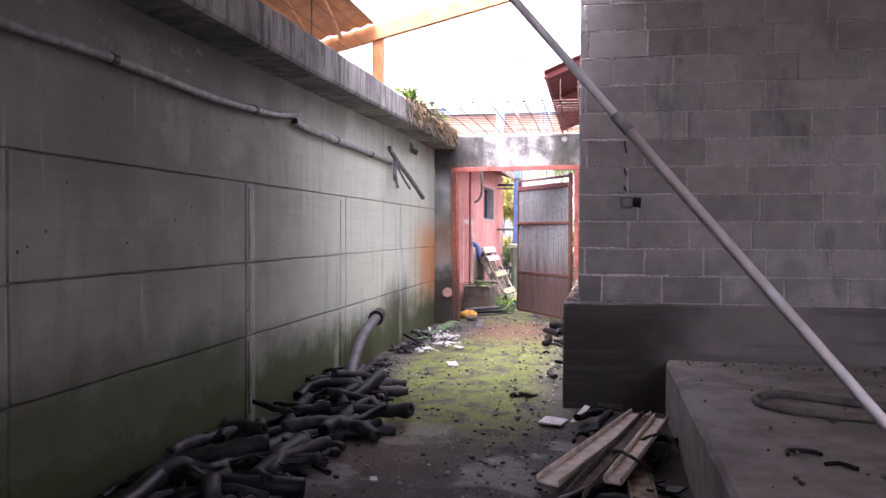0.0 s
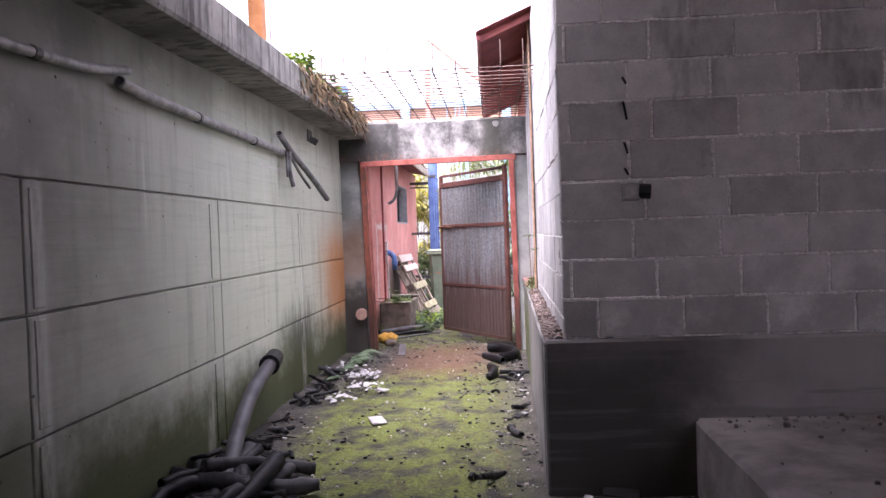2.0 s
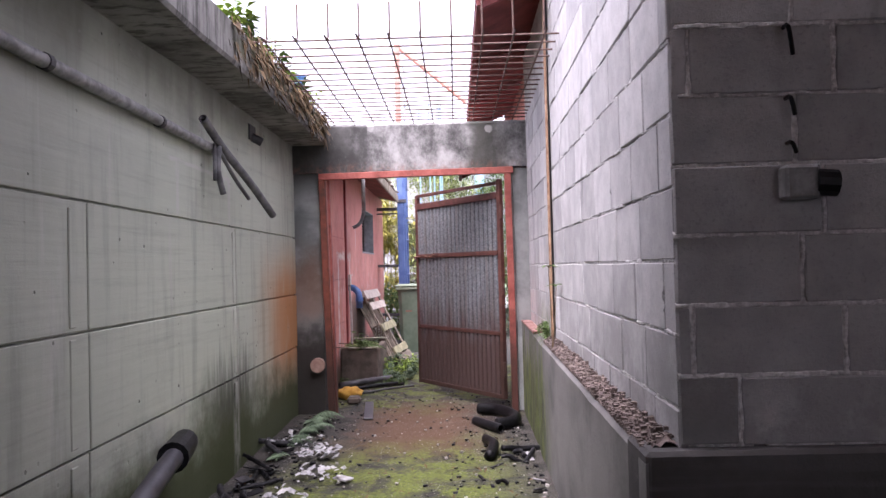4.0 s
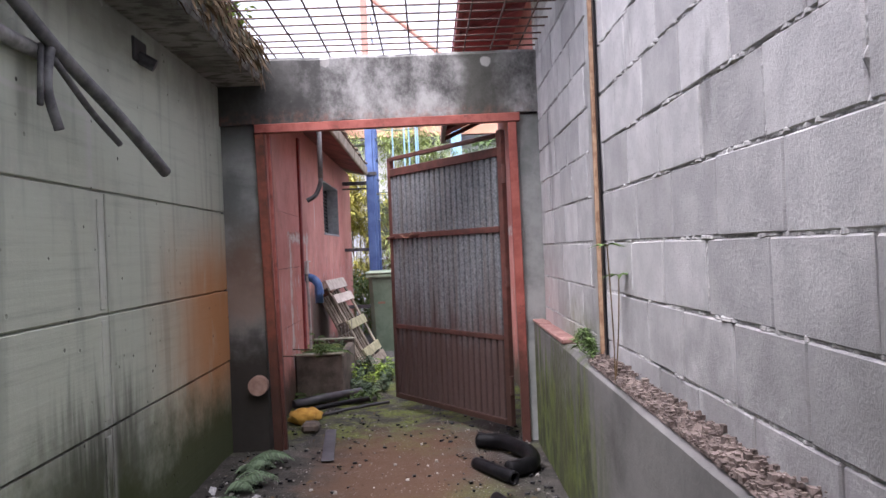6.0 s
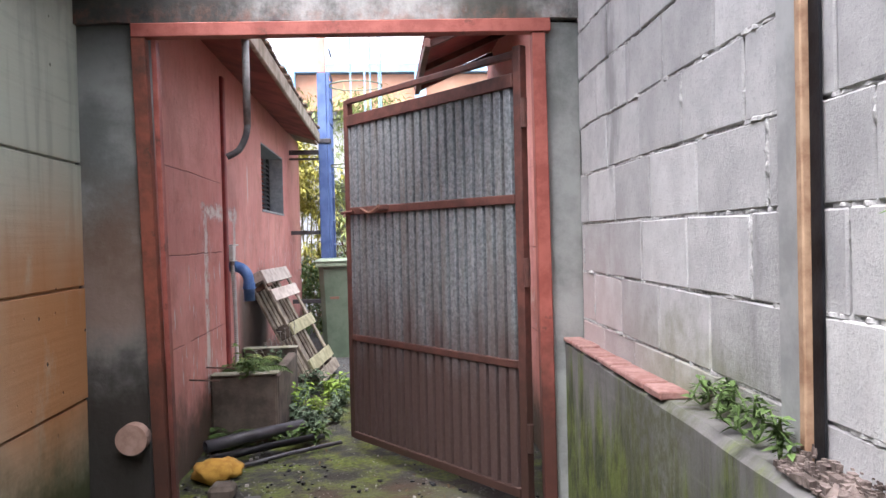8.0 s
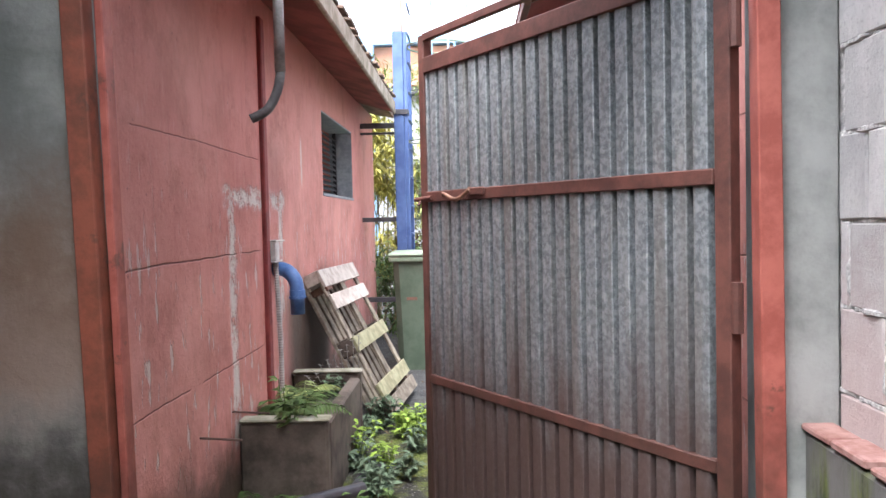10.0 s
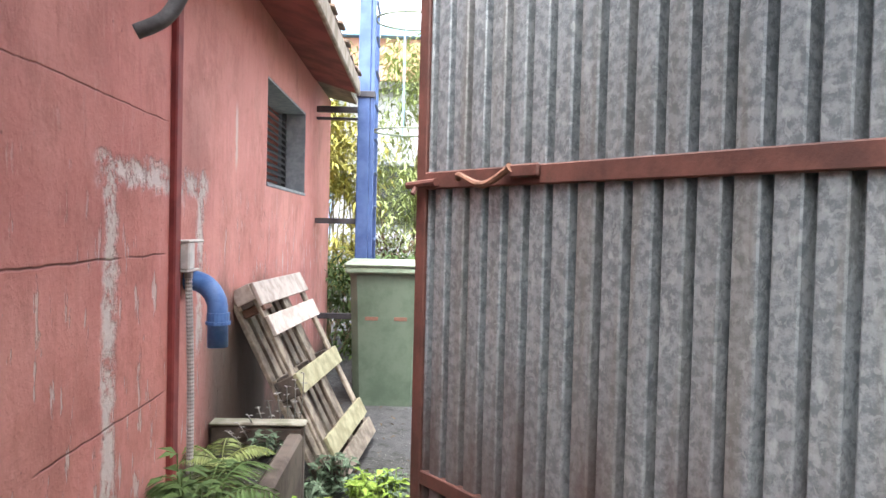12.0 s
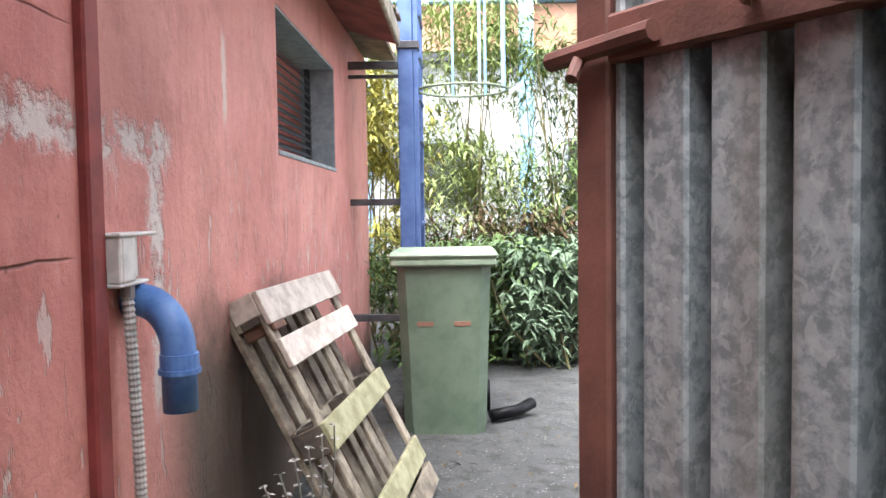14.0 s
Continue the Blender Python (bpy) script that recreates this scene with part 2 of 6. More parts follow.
def red_plaster():
    n = Nodes("weathered_red_plaster")
    big, fine, run = n.noise(1.1, 5), n.noise(40, 6, 0.7), n.noise(6, 5, 0.65, (1, 3.0, 0.35))
    c = n.mix(n.step(big, 0.3, 0.7), (0.51, 0.193, 0.168), (0.67, 0.31, 0.267))
    c = n.mix(n.mul(n.step(run, 0.52, 0.72), 0.22), c, (0.24, 0.05, 0.045))
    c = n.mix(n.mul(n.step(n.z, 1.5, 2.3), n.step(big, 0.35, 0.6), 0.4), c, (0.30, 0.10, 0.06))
    c = n.mix(n.mul(n.step(n.noise(4.5, 7, 0.72), 0.50, 0.68), 0.4), c, (0.27, 0.085, 0.062))
    c = n.mix(n.mul(n.step(n.noise(2.6, 6, 0.7, (1, 1, 0.5)), 0.56, 0.72), 0.35), c, (0.60, 0.30, 0.26))
    c = n.mix(n.mul(n.step(n.noise(1.7, 7, 0.75, (1, 1, 0.7)), 0.46, 0.66), 0.42), c, (0.30, 0.115, 0.088))
    c = n.mix(n.mul(n.step(n.noise(22, 5, 0.7, (1, 1.6, 0.35)), 0.60, 0.70), 0.35), c, (0.62, 0.36, 0.32))
    c = n.mix(n.mul(n.step(n.spots(16.0), 0.09, 0.05), n.step(n.noise(3, 2), 0.5, 0.6), 0.7), c, (0.12, 0.045, 0.038))
    # flaked patches that show the white undercoat
    j = n.noise(14, 5, 0.7)
    yy, zz = n.shift(n.y, j, 0.11), n.shift(n.z, n.noise(12, 5, 0.7), 0.16)
    left = n.mul(n.band(yy, 11.98, 12.07, 0.02), n.band(zz, 0.30, 1.40, 0.03))
    head = n.mul(n.band(yy, 11.93, 13.0, 0.03), n.band(zz, 1.35, 1.43, 0.02))
    right = n.mul(n.band(yy, 12.86, 12.94, 0.02), n.band(zz, 0.75, 1.41, 0.05))
    flake = n.math("MAXIMUM", n.math("MAXIMUM", left, head), right)
    flake = n.mul(flake, n.step(n.noise(11, 6, 0.75), 0.36, 0.52))
    bits = n.mul(n.step(n.noise(11, 5, 0.65, (1, 2.0, 0.5)), 0.59, 0.64), n.step(n.z, 1.7, 0.9), 0.7)
    flake = n.math("MAXIMUM", flake, bits)
    c = n.mix(flake, c, (0.62, 0.56, 0.53))
    # dark damp foot of the wall; behind the pallet shade is painted in as well
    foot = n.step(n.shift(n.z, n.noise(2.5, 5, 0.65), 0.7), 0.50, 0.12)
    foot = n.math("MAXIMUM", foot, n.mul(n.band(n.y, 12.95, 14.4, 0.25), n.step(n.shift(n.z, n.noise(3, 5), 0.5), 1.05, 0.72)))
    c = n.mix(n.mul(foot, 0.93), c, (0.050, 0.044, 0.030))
    seam = n.math("MAXIMUM", n.band(n.shift(n.z, n.noise(3, 4), 0.03), 1.138, 1.143, 0.003), n.band(n.shift(n.z, n.noise(3, 4), 0.03), 0.668, 0.672, 0.003))
    seam = n.math("MAXIMUM", seam, n.band(n.shift(n.z, n.noise(3, 4), 0.03), 1.588, 1.591, 0.003))
    seam = n.mul(seam, n.step(n.y, 12.55, 12.40), n.step(n.noise(4, 4), 0.34, 0.5))
    c = n.mix(n.mul(seam, 0.8), c, (0.10, 0.03, 0.028))
    drip = n.mul(n.band(n.shift(n.y, j, 0.05), 13.46, 13.50, 0.012), n.band(n.z, 1.52, 1.78, 0.05), 0.8)
    c = n.mix(drip, c, (0.60, 0.52, 0.48))
    smoke = n.mul(n.band(n.y, 12.6, 13.0, 0.2), n.band(n.z, 1.35, 1.75, 0.2), 0.35)
    c = n.mix(smoke, c, (0.12, 0.07, 0.06))
    return n.done(c, 0.75, 0.0, n.math("SUBTRACT", n.math("SUBTRACT", n.math("ADD", n.mul(fine, 0.6), n.noise(7, 6, 0.65)), seam), flake), 0.009, 0.8)


def ground_mat():
    n = Nodes("mossy_wet_ground")
    big, mid, fine = n.noise(0.9, 6, 0.6), n.noise(5, 6, 0.65), n.noise(45, 5, 0.7)
    c = n.mix(n.step(mid, 0.3, 0.7), (0.015, 0.014, 0.012), (0.060, 0.055, 0.047))
    ys = n.shift(n.y, big, 2.2)
    clay = n.mul(n.band(n.shift(n.y, mid, 1.0), 9.0, 10.9, 0.35), n.band(n.shift(n.x, mid, 0.7), -1.35, -0.45, 0.25))
    clay = n.math("MAXIMUM", clay, n.mul(n.band(ys, 4.3, 5.3, 0.3), n.band(n.shift(n.x, mid, 0.5), -1.3, -0.8, 0.2), 0.7))
    moss = n.mul(n.band(ys, 4.9, 9.1, 0.5), n.band(n.shift(n.x, mid, 0.8), -1.55, -0.25, 0.22), n.step(mid, 0.36, 0.58))
    moss2 = n.mul(n.band(ys, 10.9, 13.6, 0.5), n.step(mid, 0.42, 0.6))
    c = n.mix(n.mul(clay, 0.85), c, (0.088, 0.043, 0.021))
    c = n.mix(n.mul(n.math("MAXIMUM", moss, moss2), 0.95), c, n.mix(n.step(fine, 0.35, 0.65), (0.040, 0.058, 0.006), (0.135, 0.165, 0.018)))
    path = n.mul(n.step(n.shift(n.y, mid, 0.8), 13.4, 14.2), n.step(n.shift(n.x, mid, 0.4), 0.2, -0.2))
    dirt = n.mul(n.step(n.noise(9, 6, 0.75), 0.50, 0.60), n.step(n.y, 12.5, 13.5))
    c = n.mix(n.mul(path, 0.9), c, n.mix(mid, (0.018, 0.019, 0.019), (0.11, 0.113, 0.115)))
    c = n.mix(n.mul(dirt, 0.6), c, (0.018, 0.017, 0.014))
    grit = n.mul(n.step(n.spots(46), 0.24, 0.12), n.step(n.noise(6, 4), 0.44, 0.60))
    c = n.mix(n.mul(grit, 0.7), c, (0.42, 0.41, 0.38))
    wet = n.mul(n.step(n.noise(1.6, 3), 0.5, 0.6), n.step(n.y, 6.0, 4.5))
    rough = n.math("SUBTRACT", 0.85, n.mul(wet, 0.55))
    return n.done(c, rough, 0.0, n.math("ADD", n.mul(fine, 0.7), mid), 0.022, 1.0)


def galvanised():
    n = Nodes("dull_galvanised_sheet", True)
    big, fine = n.noise(2.0, 5), n.noise(55, 5, 0.7)
    c = n.mix(n.step(fine, 0.38, 0.62), (0.165, 0.185, 0.20), (0.30, 0.325, 0.345))
    c = n.mix(n.mul(n.step(n.noise(30, 3, 0.5, (1, 1, 0.6)), 0.62, 0.70), 0.35), c, (0.50, 0.52, 0.53))
    c = n.mix(n.mul(n.step(n.noise(12, 4, 0.6, (3, 1, 0.15)), 0.5, 0.7), 0.4), c, (0.20, 0.19, 0.17))
    c = n.mix(n.mul(n.step(n.noise(75, 3, 0.5, (1, 1, 0.7), 0.8), 0.57, 0.63), 0.45), c, (0.40, 0.42, 0.43))
    c = n.mix(n.mul(n.step(n.noise(5, 4, 0.6, (3, 1, 0.1)), 0.5, 0.68), 0.35), c, (0.16, 0.125, 0.095))
    rust = n.step(n.shift(n.z, n.noise(3, 5, 0.6, (3, 1, 0.5)), 0.9), 1.15, 0.5)
    c = n.mix(n.mul(rust, 0.92), c, (0.055, 0.026, 0.020))
    return n.done(c, 0.55, n.math("SUBTRACT", 0.55, n.mul(rust, 0.5)), fine, 0.001)


def rusty_paint(name, a, b):
    n = Nodes(name, True)
    f, g = n.noise(9, 6, 0.7), n.noise(50, 5, 0.7)
    c = n.mix(n.step(f, 0.35, 0.65), a, b)
    c = n.mix(n.mul(n.step(n.noise(6, 6, 0.75), 0.58, 0.66), 0.7), c, (0.07, 0.032, 0.022))
    scorch = n.mul(n.step(n.shift(n.z, n.noise(5, 5, 0.7), 0.7), 0.95, 0.35), 0.85)
    c = n.mix(scorch, c, (0.035, 0.018, 0.013))
    return n.done(c, 0.6, 0.0, n.math("ADD", f, g), 0.002)


M = {
    "wall": formwork(), "lintel": lintel_concrete(), "pillar": pillar_concrete(), "block": block_face(), "mortar": mortar(),
    "plinth": plinth_face(), "red": red_plaster(), "ground": ground_mat(), "zinc": galvanised(),
    "redsteel": rusty_paint("rusted_red_paint", (0.25, 0.058, 0.043), (0.37, 0.105, 0.08)),
    "browsteel": rusty_paint("rusted_brown_paint", (0.062, 0.023, 0.018), (0.125, 0.046, 0.035)),
    "rustpost": rusty_paint("dark_rust_red_paint", (0.135, 0.042, 0.025), (0.25, 0.070, 0.042)),
    "slab": plain("dusty_concrete", (0.16, 0.15, 0.145), (0.27, 0.255, 0.245), 0.9, 0, 4, False, 0.006),
    "roofwood": plain("orange_roof_timber", (0.42, 0.17, 0.06), (0.55, 0.25, 0.10), 0.7, 0, 8),
    "redroof": plain("dark_red_roof_sheet", (0.17, 0.035, 0.035), (0.26, 0.06, 0.055), 0.6, 0, 5),
    "bar": plain("rusty_bar", (0.06, 0.035, 0.03), (0.12, 0.07, 0.055), 0.8),
    "grey_pvc": plain("dirty_grey_plastic", (0.17, 0.17, 0.168), (0.31, 0.31, 0.305), 0.55),
    "pale_pipe": plain("pale_grey_tube", (0.58, 0.57, 0.58), (0.72, 0.71, 0.72), 0.5),
    "black": plain("sooty_black_rubber", (0.004, 0.004, 0.005), (0.012, 0.012, 0.014), 0.42, 0, 12, True, 0.004, 0.4),
    "ash": plain("burnt_grey_rubber", (0.014, 0.014, 0.016), (0.05, 0.05, 0.054), 0.55, 0, 12, True, 0.004, 0.4),
    "blue": plain("faded_blue_plastic", (0.05, 0.13, 0.34), (0.09, 0.20, 0.45), 0.45),
    "bluepaint": plain("blue_painted_steel", (0.05, 0.095, 0.24), (0.085, 0.145, 0.32), 0.5, 0, 6),
    "binmat": plain("weathered_green_plastic", (0.085, 0.125, 0.085), (0.135, 0.18, 0.13), 0.55, 0, 5),
    "binlid": plain("pale_green_plastic", (0.20, 0.27, 0.19), (0.30, 0.37, 0.27), 0.55, 0, 7),
    "wood": plain("grey_pallet_wood", (0.13, 0.105, 0.08), (0.29, 0.25, 0.19), 0.85, 0, 14, True, 0.003, 0.25),
    "palewood": plain("bleached_pallet_wood", (0.40, 0.34, 0.29), (0.60, 0.54, 0.48), 0.85, 0, 14, True, 0.003, 0.15),
    "mosswood": plain("mossy_pallet_wood", (0.19, 0.18, 0.10), (0.32, 0.305, 0.19), 0.85, 0, 14, True, 0.003, 0.15),
    "darkwood": plain("rotten_dark_wood", (0.05, 0.04, 0.035), (0.12, 0.095, 0.075), 0.9, 0, 14),
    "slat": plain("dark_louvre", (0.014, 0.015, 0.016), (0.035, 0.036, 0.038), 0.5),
    "reveal": plain("grey_reveal_paint", (0.22, 0.24, 0.26), (0.32, 0.34, 0.35), 0.8),
    "white": plain("grimy_white_plastic", (0.50, 0.50, 0.48), (0.66, 0.66, 0.63), 0.5),
    "rubble": plain("crumbled_brick_mortar", (0.065, 0.048, 0.041), (0.19, 0.150, 0.135), 0.95, 0, 20, False, 0.01),
    "brickred": plain("broken_red_brick", (0.21, 0.10, 0.085), (0.32, 0.19, 0.17), 0.9, 0, 16, False, 0.006),
    "darksteel": plain("dark_bracket_steel", (0.03, 0.03, 0.034), (0.07, 0.07, 0.075), 0.5),
    "yellow": plain("ochre_cloth", (0.30, 0.15, 0.02), (0.50, 0.29, 0.05), 0.9, 0, 10),
    "paper": plain("torn_white_film", (0.24, 0.24, 0.25), (0.44, 0.44, 0.45), 0.4, 0, 12),
    "farwhite": plain("far_white_render", (0.45, 0.46, 0.46), (0.58, 0.58, 0.57), 0.8, 0, 0.7, False),
    "farorange": plain("far_terracotta_band", (0.50, 0.26, 0.17), (0.60, 0.34, 0.24), 0.8, 0, 1.2, False),
    "farblue": plain("far_blue_paint", (0.22, 0.42, 0.62), (0.32, 0.52, 0.70), 0.6, 0, 2, False),
    "planter": plain("damp_planter_concrete", (0.05, 0.038, 0.03), (0.13, 0.105, 0.085), 0.9, 0, 6, False, 0.006),
    "rim": plain("lichen_concrete_rim", (0.20, 0.20, 0.14), (0.34, 0.33, 0.27), 0.9, 0, 12, False, 0.006),
    "eave": plain("mossy_eave_concrete", (0.20, 0.17, 0.12), (0.40, 0.35, 0.28), 0.9, 0, 7, False, 0.006),
    "redunder": plain("flaking_red_soffit", (0.15, 0.04, 0.035), (0.27, 0.075, 0.065), 0.85, 0, 4, False, 0.004),
    "bark": plain("bamboo_cane", (0.10, 0.085, 0.035), (0.20, 0.17, 0.07), 0.7, 0, 6),
}

for key in ("black", "ash"):
    M[key].node_tree.nodes["Principled BSDF"].inputs["Specular IOR Level"].default_value = 0.14


def leaf_mat(name, a, b):
    n = Nodes(name)
    c = n.island(n.mix(n.noise(2.5, 3), a, b), 0.35)
    m = n.done(c, 0.7)
    n.b.inputs["Specular IOR Level"].default_value = 0.2
    n.b.inputs["Transmission Weight"].default_value = 0.0
    n.b.inputs["Subsurface Weight"].default_value = 0.0
    return m


M["leaf"] = leaf_mat("green_leaves", (0.055, 0.10, 0.03), (0.12, 0.18, 0.06))
M["leafpale"] = leaf_mat("pale_bamboo_leaves", (0.17, 0.23, 0.07), (0.32, 0.37, 0.15))
M["leafyellow"] = leaf_mat("yellowing_leaves", (0.26, 0.25, 0.04), (0.38, 0.35, 0.10))
M["leafgrey"] = leaf_mat("grey_green_leaves", (0.075, 0.115, 0.07), (0.16, 0.22, 0.14))
M["leafbright"] = leaf_mat("bright_young_leaves", (0.16, 0.26, 0.03), (0.28, 0.40, 0.08))
M["deadleaf"] = leaf_mat("dead_leaves", (0.06, 0.04, 0.02), (0.16, 0.11, 0.06))
M["chips"] = leaf_mat("pale_stone_chips", (0.12, 0.11, 0.10), (0.42, 0.41, 0.38))


# ---- mesh helpers ----
class Mesh:
    """Collects vertices and faces."""

    def __init__(self):
        self.v, self.f = [], []

    def add(self, vs, fs):
        k = len(self.v)
        self.v += [tuple(p) for p in vs]
        self.f += [tuple(k + i for i in f) for f in fs]
        return self

    def box(self, x0, x1, y0, y1, z0, z1):
        vs = [(x, y, z) for x in (x0, x1) for y in (y0, y1) for z in (z0, z1)]
        return self.add(vs, [(0, 1, 3, 2), (4, 6, 7, 5), (0, 4, 5, 1), (2, 3, 7, 6), (0, 2, 6, 4), (1, 5, 7, 3)])

    def cbox(self, x0, x1, y0, y1, z0, z1, c=0.004):
        """A box with chamfered edges."""
        b = bmesh.new()
        bmesh.ops.create_cube(b, size=1.0)
        for v in b.verts:
            v.co = ((x0 + x1) / 2 + v.co.x * (x1 - x0), (y0 + y1) / 2 + v.co.y * (y1 - y0), (z0 + z1) / 2 + v.co.z * (z1 - z0))
        bmesh.ops.bevel(b, geom=b.edges[:], offset=c, segments=1, affect="EDGES")
        b.verts.index_update()
        self.add([v.co for v in b.verts], [[v.index for v in f.verts] for f in b.faces])
        b.free()
        return self

    def beam(self, a, b, w, h, c=0.003, up=(0, 0, 1)):
        """A chamfered bar from a to b."""
        a, b = Vector(a), Vector(b)
        d = b - a
        s = d.cross(Vector(up)).normalized()
        u = s.cross(d).normalized()
        q = Mesh().cbox(-w / 2, w / 2, 0, d.length, -h / 2, h / 2, c)
        d = d.normalized()
        return self.add([a + s * x + d * y + u * z for x, y, z in q.v], q.f)

    def tube(self, pts, r, n=8, close=True, hollow=0.0):
        pts = [Vector(p) for p in pts]
        rs = r if isinstance(r, (list, tuple)) else [r] * len(pts)
        rings, ref = [], None
        for i, p in enumerate(pts):
            t = (pts[min(i + 1, len(pts) - 1)] - pts[max(i - 1, 0)]).normalized()
            if ref is None:
                ref = t.orthogonal().normalized()
            ref = (ref - t * ref.dot(t)).normalized()
            w = t.cross(ref)
            rings.append([p + (ref * math.cos(2 * math.pi * k / n) + w * math.sin(2 * math.pi * k / n)) * rs[i] for k in range(n)])
        if hollow:
            for i in range(len(pts) - 1, -1, -1):
                rings.append([pts[i] + (q - pts[i]) * hollow for q in rings[i]])
        vs = [q for ring in rings for q in ring]
        fs = [(i * n + k, i * n + (k + 1) % n, (i + 1) * n + (k + 1) % n, (i + 1) * n + k) for i in range(len(rings) - 1) for k in range(n)]
        if hollow:
            e = (len(rings) - 1) * n
            fs += [(e + k, e + (k + 1) % n, (k + 1) % n, k) for k in range(n)]
        elif close:
            fs += [tuple(range(n - 1, -1, -1)), tuple((len(rings) - 1) * n + k for k in range(n))]
        return self.add(vs, fs)

    def quad(self, a, b, c, d):
        return self.add([a, b, c, d], [(0, 1, 2, 3)])

    def mesh(self, name, material, smooth=False):
        me = bpy.data.meshes.new(name)
        me.from_pydata(self.v, [], self.f)
        me.materials.append(material)
        if smooth:
            me.polygons.foreach_set("use_smooth", [True] * len(me.polygons))
        me.update()
        return me


def part(name, m, material, parent=None, label="", smooth=False):
    ob = new(name, m.mesh(name, material, smooth) if isinstance(m, Mesh) else m)
    ob.parent = parent
    return tagged(ob, label)


def thing(name, label, category, group="", kind="", at=(0, 0, 0)):
    ob = tagged(new(name), label, category, group, kind)
    ob.location = at
    return ob


def solid(name, m, material, label, category="", kind="structure", smooth=False, group=""):
    return tagged(new(name, m.mesh(name, material, smooth)), label, category, group, kind)


def sub(n, seed, lo, hi):
    r = random.Random(seed)
    return [r.uniform(lo, hi) for _ in range(n)]


def curve_points(a, b, sag, n=10):
    a, b = Vector(a), Vector(b)
    return [a.lerp(b, i / n) + Vector(sag) * math.sin(math.pi * i / n) for i in range(n + 1)]


def smooth_path(pts, n=8):
    """A rounded path through a few points."""
    pts = [Vector(p) for p in pts]
    out = []
    for i in range(len(pts) - 1):
        p0, p1, p2, p3 = pts[max(i - 1, 0)], pts[i], pts[i + 1], pts[min(i + 2, len(pts) - 1)]
        for k in range(n):
            t = k / n
            out.append(0.5 * ((2 * p1) + (p2 - p0) * t + (2 * p0 - 5 * p1 + 4 * p2 - p3) * t * t + (3 * p1 - p0 - 3 * p2 + p3) * t ** 3))
    return out + [pts[-1]]


# ---- the setting ----
def ground():
    xs = [-900, -60, -12, -4] + [-2.2 + 0.06 * i for i in range(50)] + [1.4, 5, 12, 60, 900]
    ys = [-900, -60, -10, -3] + [0.0 + 0.08 * i for i in range(226)] + [19, 22, 30, 60, 900]
    m = Mesh()
    for y in ys:
        for x in xs:
            near = -2.2 <= x <= 0.8 and 0 <= y <= 18
            h = 0.018 * noise.noise((x * 1.6, y * 1.6, 0.3)) + 0.010 * noise.noise((x * 7, y * 7, 1.7)) if near else 0.0
            m.v.append((x, y, h))
    k = len(xs)
    m.f = [(j * k + i, j * k + i + 1, (j + 1) * k + i + 1, (j + 1) * k + i) for j in range(len(ys) - 1) for i in range(k - 1)]
    solid("ground", m, M["ground"], "mossy wet earth and old concrete strewn with chips", "ground", smooth=True)


LX, CY, GY = -1.985, 5.92, 10.53   # left wall, end of the block wall, gate wall


def wx(y):
    """Face of the block wall, which runs slightly askew."""
    return 0.002 + 0.0115 * (y - CY)


def px(y):
    """Face of the plinth under it."""
    return -0.098 + 0.0165 * (y - CY)


RX = wx(GY)


def left_wall():
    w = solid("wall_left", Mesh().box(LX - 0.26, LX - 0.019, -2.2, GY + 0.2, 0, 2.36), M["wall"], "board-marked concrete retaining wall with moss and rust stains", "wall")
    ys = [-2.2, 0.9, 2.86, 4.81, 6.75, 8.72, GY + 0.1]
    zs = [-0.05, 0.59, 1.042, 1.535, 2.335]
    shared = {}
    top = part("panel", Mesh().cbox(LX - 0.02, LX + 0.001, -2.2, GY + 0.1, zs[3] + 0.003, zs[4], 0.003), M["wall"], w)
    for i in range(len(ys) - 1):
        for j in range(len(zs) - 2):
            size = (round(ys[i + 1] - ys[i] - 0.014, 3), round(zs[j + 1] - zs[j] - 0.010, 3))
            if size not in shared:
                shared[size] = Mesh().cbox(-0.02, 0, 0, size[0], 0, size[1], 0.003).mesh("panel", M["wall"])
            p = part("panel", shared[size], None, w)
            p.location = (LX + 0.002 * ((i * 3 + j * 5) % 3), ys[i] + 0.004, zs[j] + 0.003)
    # ridges of cement that leaked between the boards
    for y, w2 in ((6.62, 0.05), (8.66, 0.05), (4.88, 0.07)):
        m = Mesh()
        for z0, z1 in ((0.1, 0.56), (0.62, 1.02), (1.06, 1.5)):
            m.cbox(LX, LX + 0.009, y - w2 / 2, y + w2 / 2, z0, z1, 0.004)
        part("seam", m, M["wall"], w)
    # the slab that rests on the wall and hangs over it
    s = Mesh()
    n = 90
    vs = []
    for i in range(n + 1):
        y = -2.2 + (GY + 2.2) * i / n
        e = 0.014 * noise.noise((y * 2.2, 3.1, 0)) + 0.006 * noise.noise((y * 9, 1.0, 0))
        e2 = 0.018 * noise.noise((y * 3.0, 8.1, 0))
        drop = 0.075 * max(0.0, min(1.0, (8.8 - y) / 4.0))
        b = 2.335 - drop + 0.01 * noise.noise((y * 2, 5, 0))
        t = 2.565 - 0.7 * drop + e2
        vs += [(LX - 0.5, y, b), (-1.70 + e, y, b), (-1.69 + e, y, b + 0.02), (-1.69 + e * 1.4, y, t - 0.025), (-1.715 + e, y, t), (LX - 0.5, y, t)]
    fs = [(i * 6 + k, i * 6 + (k + 1) % 6, (i + 1) * 6 + (k + 1) % 6, (i + 1) * 6 + k) for i in range(n) for k in range(6)]
    fs += [(5, 4, 3, 2, 1, 0), tuple(n * 6 + k for k in range(6))]
    s.add(vs, fs)
    solid("slab_edge", s, M["lip"], "overhanging concrete slab edge with black and mossy streaks", "slab")


